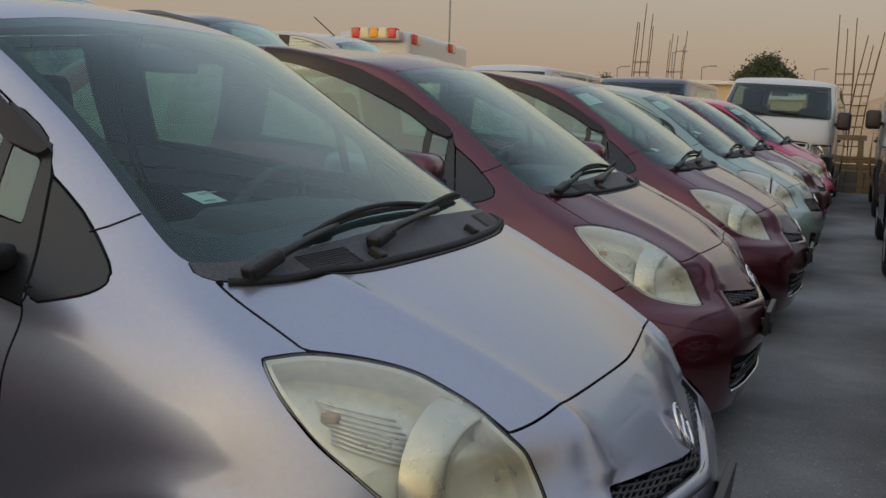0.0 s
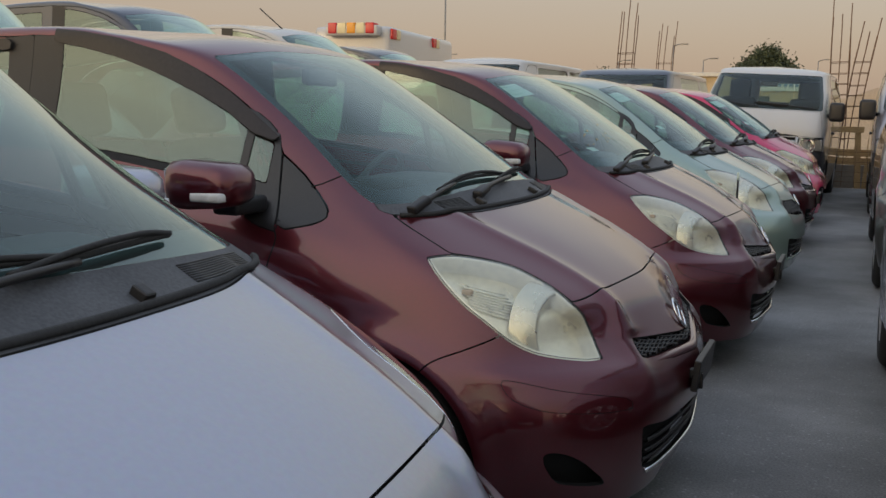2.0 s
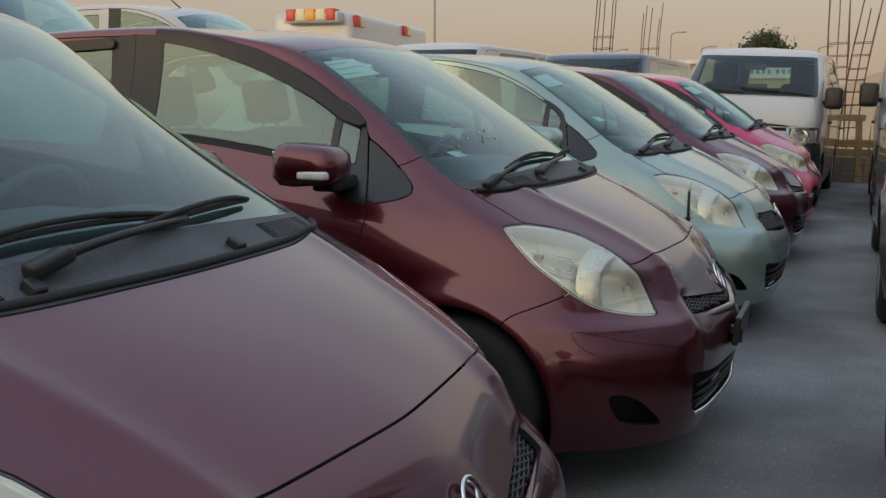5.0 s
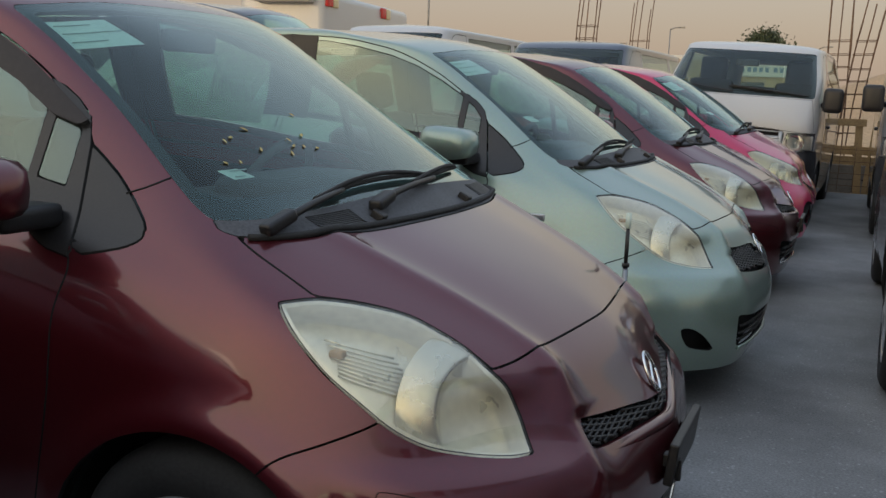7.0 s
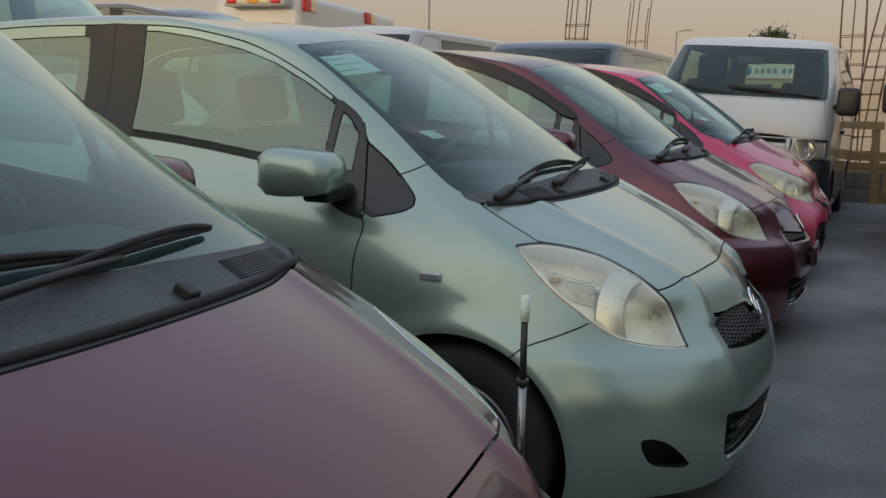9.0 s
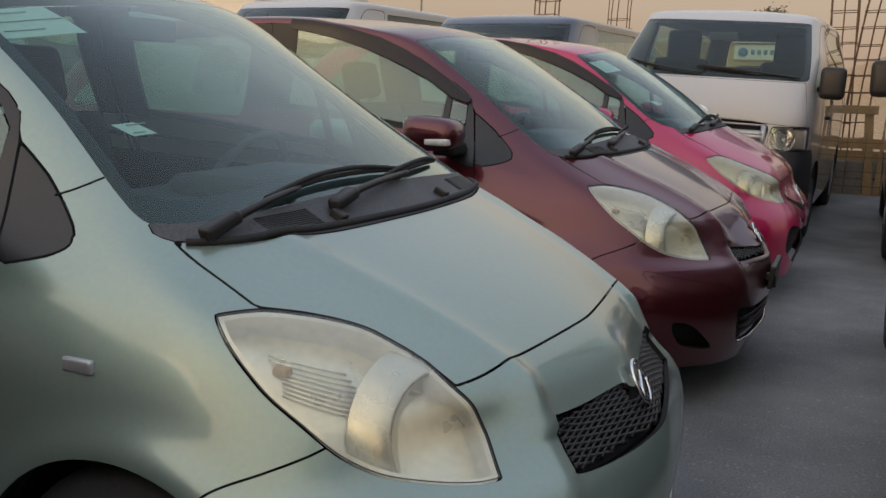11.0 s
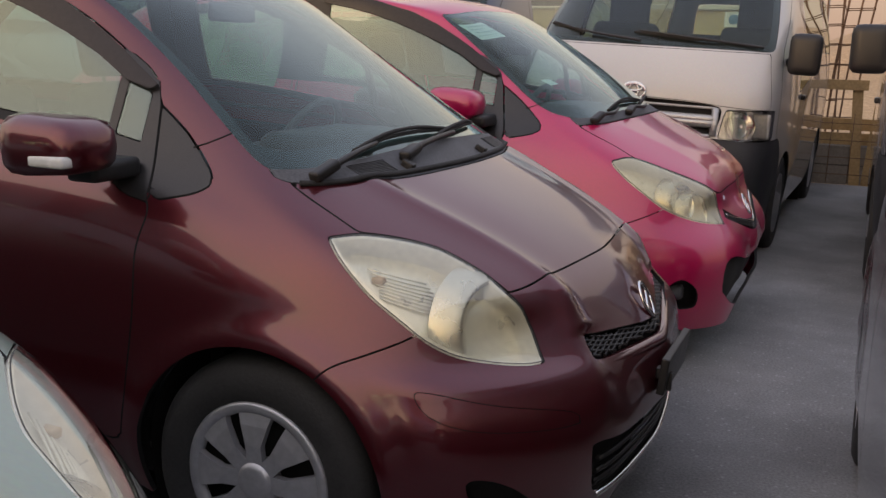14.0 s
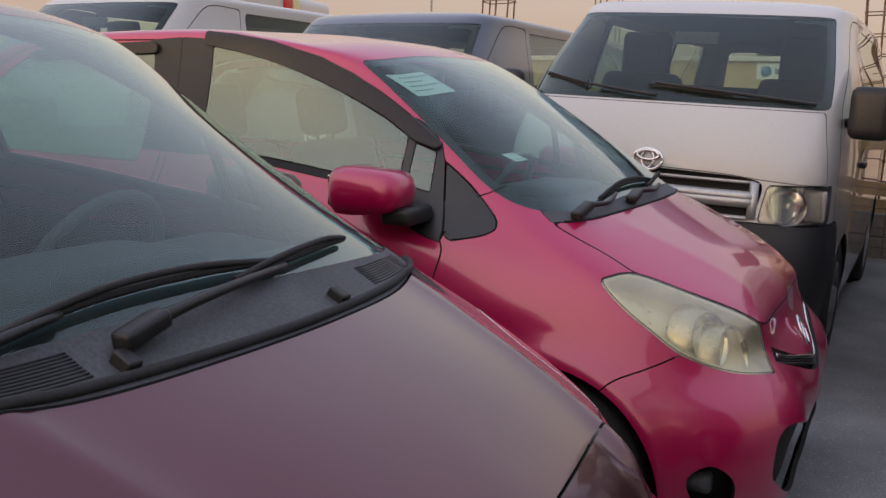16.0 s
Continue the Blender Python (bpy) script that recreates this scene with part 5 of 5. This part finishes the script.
def tall_car(m, colour, label, sx=1.22, sz=1.2):
    car = thing("estate_car", label, "car", group="cars behind the hatchback row")
    p = SECOND
    for name, sh in p.items():
        mat = M_GLASS if name in GLASS else {"headlight": M_CLEAR, "cowl_panel": M_DUSTY, "sail_panel": M_SAIL, "pillar_trim": M_BLACK, "door_corner": M_SAIL}.get(name, colour)
        if name in ("grille", "lower_intake", "fog_pocket"):
            mat = M_BLACK
        for side in ("right", "left") if name in SIDED else ("both",):
            if len(sh.tri):
                part(name, sheet_mesh(name, sh, mat, side, .014), mat, car)
    # same near-black shell here: seam shade comes from its colour
    under = HATCH.sheet.clip(HATCH.sheet.uv[:, 1] - 6.6)
    for wx in WHEELS:
        under = circle_cut(under, wx, .285, .345)
    part("inner_shade_shell", sheet_mesh("inner_shade_shell", under.shifted(-.05), M_UNDER_SHADE, "both", 0), M_UNDER_SHADE, car)
    for wx in WHEELS:
        for side in (-1, 1):
            wheel(car, wx, side, 8, M_ALLOY)
    for y in (-.36, .36):
        seat = part("front_seat", seat_bm(.48, 0), M_SEAT, car)
        seat.location = (-1.78, y, 0)
    part("dashboard", smooth(box(bmesh.new(), (.46, 1.34, .30), (-1.08, 0, .83), .08)), M_DASH, car)
    car.matrix_world = m @ Matrix.Diagonal((sx, 1.06, sz, 1))
    return car


SECOND = hatch_panels("early")
tall_car(pose(-3.95, 3.9, 0), M_GREY, "dark grey tall estate car behind the hatchbacks", 1.1, 1.40)
tall_car(pose(-3.95, 6.4, 0), M_NAVY, "dark blue tall estate car behind the hatchbacks", 1.1, 1.42)
white_estate = tall_car(pose(-3.95, 8.92, 0), M_WHITE, "white estate car with a thin roof aerial", 1.1, 1.42)
bm = bmesh.new()
tube(bm, [(-1.62, -.3, 1.49), (-1.9, -.3, 1.66)], .006, 6)
part("aerial", bm, M_BLACK, white_estate)
tall_car(pose(-3.95, 11.3, 0), M_GREY, "dark grey estate car near the end vans", 1.1, 1.36)
# the dark blue one is unseen, added to darken reflections in the bumpers
for y, colour, label in ((5.84, M_GREY, "dark grey estate car with black tyres across the aisle"), (.52, M_SILVER, "silver estate car with black tyres across the aisle"), (-4.85, M_NAVY, "unseen dark blue estate car added across the aisle")):
    c = tall_car(pose(1.475, y, 0, 0, 0, -90), colour, label, 1.16, 1.15)
    c["group"] = "vehicles across the aisle"
# unseen car, added so that the silver flank mirrors something dark
unseen_car = copy_thing(maroon, pose(-.04, -2.5, 0))
tagged(unseen_car, "unseen dark maroon hatchback added at the near end of the row")


# ================= yard's end: block footing, formwork, reinforcement cages =================
M_BLOCK = material("grey_cement_block", (0.20, 0.18, 0.155), 0.95, var=0.3, scale=4, grain=50, bump=0.5, deep=0.01)
M_TIMBER = material("formwork_timber", (0.40, 0.27, 0.13), 0.8, var=0.3, scale=4, grain=40, bump=0.3)
M_RUST = material("rusty_steel_bar", (0.17, 0.10, 0.06), 0.75, 0.3, var=0.35, scale=10, grain=80)
M_STONE = material("pale_rubble", (0.45, 0.36, 0.26), 0.95, var=0.3, scale=6, grain=40, bump=0.5)
M_WALLB = material("beige_render", (0.52, 0.42, 0.27), 0.9, var=0.12, scale=0.7, grain=12, bump=0.2)
M_ROOFB = material("pale_roof_sheet", (0.60, 0.58, 0.52), 0.6, var=0.12, scale=1.5, grain=12)
M_SIGN = material("sign_white", (0.66, 0.70, 0.70), 0.5, var=0.08, scale=3)
M_SIGN_BLUE = material("sign_blue", (0.13, 0.25, 0.40), 0.5, var=0.1, scale=3)
M_PANE = material("dark_window_pane", (0.05, 0.07, 0.08), 0.1)
M_POLE = material("galvanised_pole", (0.25, 0.24, 0.22), 0.5, 0.6, var=0.2, scale=6)
M_LEAF = material("dusty_leaf", (0.055, 0.07, 0.03), 0.7, var=0.45, scale=1.2, grain=9)
M_BARK = material("bark", (0.12, 0.09, 0.06), 0.9, var=0.3, scale=6, grain=40, bump=0.6)
M_RED = material("red_lamp_plastic", (0.55, 0.02, 0.02), 0.25, var=0.1)
M_AMBER = material("amber_lamp_plastic", (0.75, 0.30, 0.02), 0.25, var=0.1)
M_CREAM = material("cream_lamp_plastic", (0.70, 0.60, 0.35), 0.3, var=0.1)
rnd = random.Random(7)

footing = tagged(new("footing_wall"), "low grey cement-block footing at the end of the asphalt", "wall", kind="structure")
block = bmesh.new()
box(block, (.39, .19, .19), (0, 0, 0), .006)
block_mesh = bpy.data.meshes.new("block")
block.to_mesh(block_mesh)
block.free()
block_mesh.materials.append(M_BLOCK)
for row in range(2):
    for k in range(46):
        ob = new("block", block_mesh)
        ob.parent = footing
        ob.location = (-9.0 + .4 * k + .2 * (row % 2), 17.02 + rnd.uniform(-.006, .006), .095 + .20 * row)
for z, y in ((.46, 16.99), (.60, 17.06)):
    bm = box(bmesh.new(), (18.4, .045, .12), (0, y, z), .004)
    tagged(part("timber_rail", bm, M_TIMBER, None), "long sawn formwork board on the footing", "board")


def cage(x, y, h, w, lean, n_top):
    """A column cage of four rusty bars and square ties."""
    t = thing("rebar_cage", "tall rusty reinforcement column cage on the footing", "reinforcement", pose(x, y, -.04), "reinforcement cages")
    for i, (sx, sy) in enumerate(((-1, -1), (1, -1), (1, 1), (-1, 1), (0, -1))):
        bm = bmesh.new()
        hh = h + rnd.uniform(-.25, .25)
        tube(bm, [(sx * w / 2 + lean * q * q / h * .1 + rnd.uniform(-.008, .008), sy * w * .35 + rnd.uniform(-.008, .008), q) for q in np.linspace(0, hh, 9)], .010, 6)
        part("bar", bm, M_RUST, t)
    for k in range(int((h * n_top) / .19)):
        z = .1 + .19 * k + rnd.uniform(-.015, .015)
        o = lean * z * z / h * .1
        bm = bmesh.new()
        e, f = w / 2 + .012, w * .35 + .012
        tube(bm, [(-e + o, -f, z), (e + o, -f, z + .01), (e + o, f, z), (-e + o, f, z - .01), (-e + o, -f, z)], .006, 5)
        part("tie", bm, M_RUST, t)
    return t


cage(.05, 17.5, 3.1, .30, -.1, .76)
cage(.24, 17.62, 2.75, .26, .9, .84)
cage(-3.83, 17.6, 3.3, .28, .35, .76)
cage(-3.90, 22.0, 3.25, .34, .3, .78)
cage(4.4, 17.5, 2.9, .30, 0.1, .88)
for x, tilt, h in ((.62, 4, 1.25), (.44, -3, .95)):
    bm = box(bmesh.new(), (.10, .05, h), (x, 16.93, h / 2), .004, Matrix.Rotation(radians(tilt), 3, "Y"))
    tagged(part("timber_prop", bm, M_TIMBER, None), "upright sawn timber prop at the formwork", "timber")
bm = box(bmesh.new(), (.42, .04, .10), (.30, 16.9, 1.0), .004)
tagged(part("timber_cleat", bm, M_TIMBER, None), "short timber cleat nailed across two props", "timber")
bm = bmesh.new()
for k in range(46):
    x = -4 + .2 * k
    tube(bm, [(x, 16.86, .02), (x + .01, 16.86, .72)], .004, 4)
for k in range(4):
    tube(bm, [(-4.1, 16.855, .1 + .17 * k), (5.1, 16.855, .12 + .17 * k)], .004, 4)
tagged(part("steel_mesh", bm, M_RUST, None), "welded steel mesh leaning on the footing", "steel mesh", kind="stuff")

# sand heaps: one uneven mound behind the footing
bm = bmesh.new()
n = 70
grid = []
for j in range(n):
    line = []
    for i in range(n):
        x, y = -14 + 44 * i / (n - 1), 18.3 + 26 * j / (n - 1)
        h = 2.15 * math.exp(-(((x - 2.6) / 5.0) ** 2 + ((y - 25) / 3.8) ** 2)) + 1.2 * math.exp(-(((x + 7) / 3.0) ** 2 + ((y - 30) / 4) ** 2)) + 1.5 * math.exp(-(((x - 15) / 7.0) ** 2 + ((y - 27) / 5) ** 2))
        h += .22 * noise.fractal(Vector((x * .5, y * .5, 3.1)), 1.0, 2.0, 5) * min(1, h * 1.5)
        edge = min(1, i / 5, j / 3, (n - 1 - i) / 5, (n - 1 - j) / 5)
        line.append(bm.verts.new((x, y, -.06 + max(0, h) * edge + .03 * edge)))
    grid.append(line)
for j in range(n - 1):
    for i in range(n - 1):
        bm.faces.new((grid[j][i], grid[j][i + 1], grid[j + 1][i + 1], grid[j + 1][i])).smooth = True
tagged(part("sand_heap", bm, M_SAND, None), "heaped orange sand and rubble behind the footing", "sand", kind="stuff")
bm = bmesh.new()
for k in range(160):
    x, y = rnd.uniform(-1.5, 4.5), rnd.uniform(17.5, 20.5)
    s = rnd.uniform(.04, .16)
    g = bmesh.ops.create_icosphere(bm, subdivisions=1, radius=s, matrix=Matrix.Translation((x, y, s * .3 + .02)) @ Matrix.Diagonal((1, rnd.uniform(.6, 1), rnd.uniform(.4, .8), 1)))
    for v in g["verts"]:
        v.co += Vector([rnd.uniform(-.2, .2) * s for _ in range(3)])
tagged(part("rubble", bm, M_STONE, None), "scattered pale stones on the sand", "rubble", kind="stuff")

# ---- ambulance behind the row ----
amb = thing("ambulance", "white high-roofed ambulance with a red and amber light bar", "ambulance", pose(-10.75, 19.35, 0, 0, 0, -83.7))
part("body", smooth(box(bmesh.new(), (5.2, 1.95, 2.75), (-2.7, 0, 1.74), .16)), M_WHITE, amb)
part("cab_glass", smooth(box(bmesh.new(), (.06, 1.6, .7), (.0, 0, 1.75), .02)), M_PANE, amb)
bar = part("light_bar", smooth(box(bmesh.new(), (.34, 1.3, .24), (.02, .1, 3.0), .04)), M_WHITE, amb)
for k, mt in enumerate((M_RED, M_CREAM, M_AMBER, M_CREAM, M_RED)):
    part("lamp", smooth(box(bmesh.new(), (.30, .215, .25), (.06, -.37 + .235 * k, 3.05), .03)), mt, bar)
for x in (-.3, -3.45):
    part("side_lamp", smooth(box(bmesh.new(), (.30, .07, .24), (x, .985, 2.94), .03)), M_RED, amb)
    part("side_lamp", smooth(box(bmesh.new(), (.26, .07, .24), (x - .30, .985, 2.94), .03)), M_CREAM, amb)
for x in (-.9, -4.1):
    for s in (-1, 1):
        part("wheel", lathe(bmesh.new(), [(0, 0), (.2, 0), (.34, -.02 * s), (.35, -.18 * s), (.2, -.2 * s)], 32, at=(x, s * .97, .35)), M_RUBBER, amb)

# ---- far buildings, poles, trees ----


def building(x, y, w, d, h, label, rz=0, mat=None):
    b = thing("low_building", label, "building", pose(x, y, -.05, 0, 0, rz), "far sheds")
    part("wall", box(bmesh.new(), (w, d, h), (0, 0, h / 2), .02), mat or M_WALLB, b)
    part("roof", box(bmesh.new(), (w + .5, d + .5, .16), (0, 0, h + .08), .02), M_ROOFB, b)
    n = int(w / 3.2)
    for k in range(n):
        px = -w / 2 + w * (k + .5) / n
        if k % 3 == 1:
            part("door", box(bmesh.new(), (.95, .08, 2.0), (px, -d / 2 - .02, 1.0), .01), M_PANE, b)
        else:
            win = part("window", box(bmesh.new(), (1.1, .08, .9), (px, -d / 2 - .02, h * .55), .01), M_PANE, b)
            part("frame", box(bmesh.new(), (1.2, .05, .06), (px, -d / 2 - .05, h * .55 - .48), .01), M_ROOFB, win)
    return b


building(-9.2, 44, 15, 6, 2.75, "long low beige shed with a pale roof")
building(-34, 70, 26, 8, 3.6, "low sand-coloured workshop far across the yard", 8)
building(-60, 95, 40, 10, 4.2, "distant pale flat-roofed warehouse", 14, M_ROOFB)
building(24, 80, 30, 8, 2.6, "distant low boundary shed", -6)
sign = thing("sign_board", "white sign board with a blue disc and blue lettering bars", "sign", pose(-2.95, 40.9, 2.38))
part("board", box(bmesh.new(), (2.6, .06, .52), (0, 0, 0), .01), M_SIGN, sign)
part("disc", lathe(bmesh.new(), [(0, -.045), (.17, -.045), (.17, -.03)], 24, at=(-1.0, 0, 0)), M_SIGN_BLUE, sign)
for k in range(9):
    part("letter_bar", box(bmesh.new(), (.13, .02, .17), (-.66 + .215 * k + .1 * (k > 3), -.036, 0), .004), M_SIGN_BLUE, sign)
bm = box(bmesh.new(), (120, .3, 1.9), (10, 62, .9), .02)
tagged(part("boundary_wall", bm, M_WALLB, None), "long rendered boundary wall far beyond the sand", "wall", kind="structure")


def lamp_post(x, y, h, arm=True):
    t = thing("street_lamp", "slim grey street lamp post far beyond the yard", "street lamp", pose(x, y, -.05), "far lamp posts")
    bm = bmesh.new()
    tube(bm, [(0, 0, 0), (0, 0, h)], .09, 8, .55)
    part("post", bm, M_POLE, t)
    bm = bmesh.new()
    tube(bm, [(0, 0, h), (.5, 0, h + .18), (.9, 0, h + .2)], .05, 6)
    box(bm, (.7, .3, .14), (1.1, 0, h + .2), .03)
    part("lamp_head", bm, M_POLE, t)


for (x, y, h) in ((-26.6, 62, 10.5), (-17.5, 100, 7.8), (-14.6, 101, 6.4), (5.6, 105, 6.0), (-25, 108, 6.6), (-47, 110, 7.5), (-4.4, 120, 7.2), (-60, 120, 7.0)):
    lamp_post(x, y, h)


def tree(x, y, h, w, label, leaves=5000):
    t = thing("tree", label, "tree", pose(x, y, -.05), "far trees")
    bm = bmesh.new()
    tube(bm, [(0, 0, 0), (.08, .03, h * .25), (.02, -.05, h * .5), (.1, 0, h * .8)], .16, 8, .4)
    tips = []
    for k in range(16):
        a, e = 2.4 * k, rnd.uniform(.35, .62)
        out = w * .46 * math.sqrt((k + .5) / 16)
        tip = Vector((math.cos(a) * out, math.sin(a) * out, h * (.84 - .26 * (out / (w * .46)) ** 2 + rnd.uniform(-.04, .03))))
        tube(bm, [(.02, 0, h * e * .6), tip * .6 + Vector((0, 0, h * e * .25)), tip], .06, 6, .3)
        tips.append(tip)
    part("trunk", bm, M_BARK, t)
    verts, faces = [], []
    for k in range(leaves):
        c = rnd.choice(tips) + Vector((rnd.gauss(0, w * .075), rnd.gauss(0, w * .075), rnd.gauss(-.04, .05) * h))
        if c.z < h * .3:
            continue
        s = rnd.uniform(.05, .12)
        u, v = Vector([rnd.gauss(0, 1) for _ in range(3)]).normalized(), Vector([rnd.gauss(0, 1) for _ in range(3)]).normalized()
        i = len(verts)
        verts += [c - u * s, c + v * s * .6, c + u * s, c - v * s * .6]
        faces.append((i, i + 1, i + 2, i + 3))
    me = bpy.data.meshes.new("crown")
    me.from_pydata(verts, [], faces)
    me.materials.append(M_LEAF)
    part("crown", me, M_LEAF, t)


tree(-4.75, 58, 5.6, 3.5, "round dusty dark-green tree beyond the boundary", 15000)
tree(-16.5, 66, 4.6, 3.0, "dusty tree behind the far sheds")
tree(-13.5, 70, 4.0, 3.0, "dusty tree behind the far sheds")
for k in range(12):
    tree(1.5 + 2.6 * k + rnd.uniform(-.6, .6), 66 + rnd.uniform(-3, 3), rnd.uniform(2.6, 3.8), rnd.uniform(2.2, 3.4), "low dusty shrub along the far boundary")

# telescopic corner pole on the second maroon car's far wing
bm = bmesh.new()
tube(bm, [(-.305, .705, .50), (-.31, .72, .745)], .0085, 10)
pole = part("corner_pole", bm, M_CHROME_DARK, maroon_two, "chrome telescopic corner pole")
bm = bmesh.new()
tube(bm, [(-.31, .72, .745), (-.31, .72, .86)], .0065, 8)
tube(bm, [(-.31, .72, .738), (-.31, .72, .75)], .012, 10)
part("upper_tube", bm, M_BLACK, pole)
bm = bmesh.new()
tube(bm, [(-.31, .72, .86), (-.31, .72, .908)], .0085, 8)
part("pole_tip", bm, M_PAPER, pole, "pale green pole tip")

# small yellow petals lying on the second maroon car's windscreen
M_PETAL = material("yellow_petal", (0.42, 0.33, 0.12), 0.7, var=0.2, scale=40)
for k in range(13):
    bm = bmesh.new()
    c = maroon_two.matrix_basis @ HATCH.way(rnd.uniform(.7, 3.1), 8.0 + .5 * rnd.random(), .003)
    ang, long_, wide_ = rnd.uniform(0, 6.28), rnd.uniform(.006, .011), rnd.uniform(.0025, .004)
    ax, ay = Vector((math.cos(ang) * .8, math.sin(ang), -math.cos(ang) * .55)), Vector((-math.sin(ang) * .8, math.cos(ang), math.sin(ang) * .55))
    rim_v = [bm.verts.new(ax * long_ * math.cos(q) + ay * wide_ * math.sin(q)) for q in np.linspace(0, 5.6, 9)]
    mid_v = bm.verts.new((.001, 0, .002))
    for i in range(9):
        bm.faces.new((rim_v[i], rim_v[(i + 1) % 9], mid_v))
    petal = tagged(part("petal", bm, M_PETAL, None), "dry yellow petal on a dusty windscreen", "petal", "fallen petals")
    petal.location = c
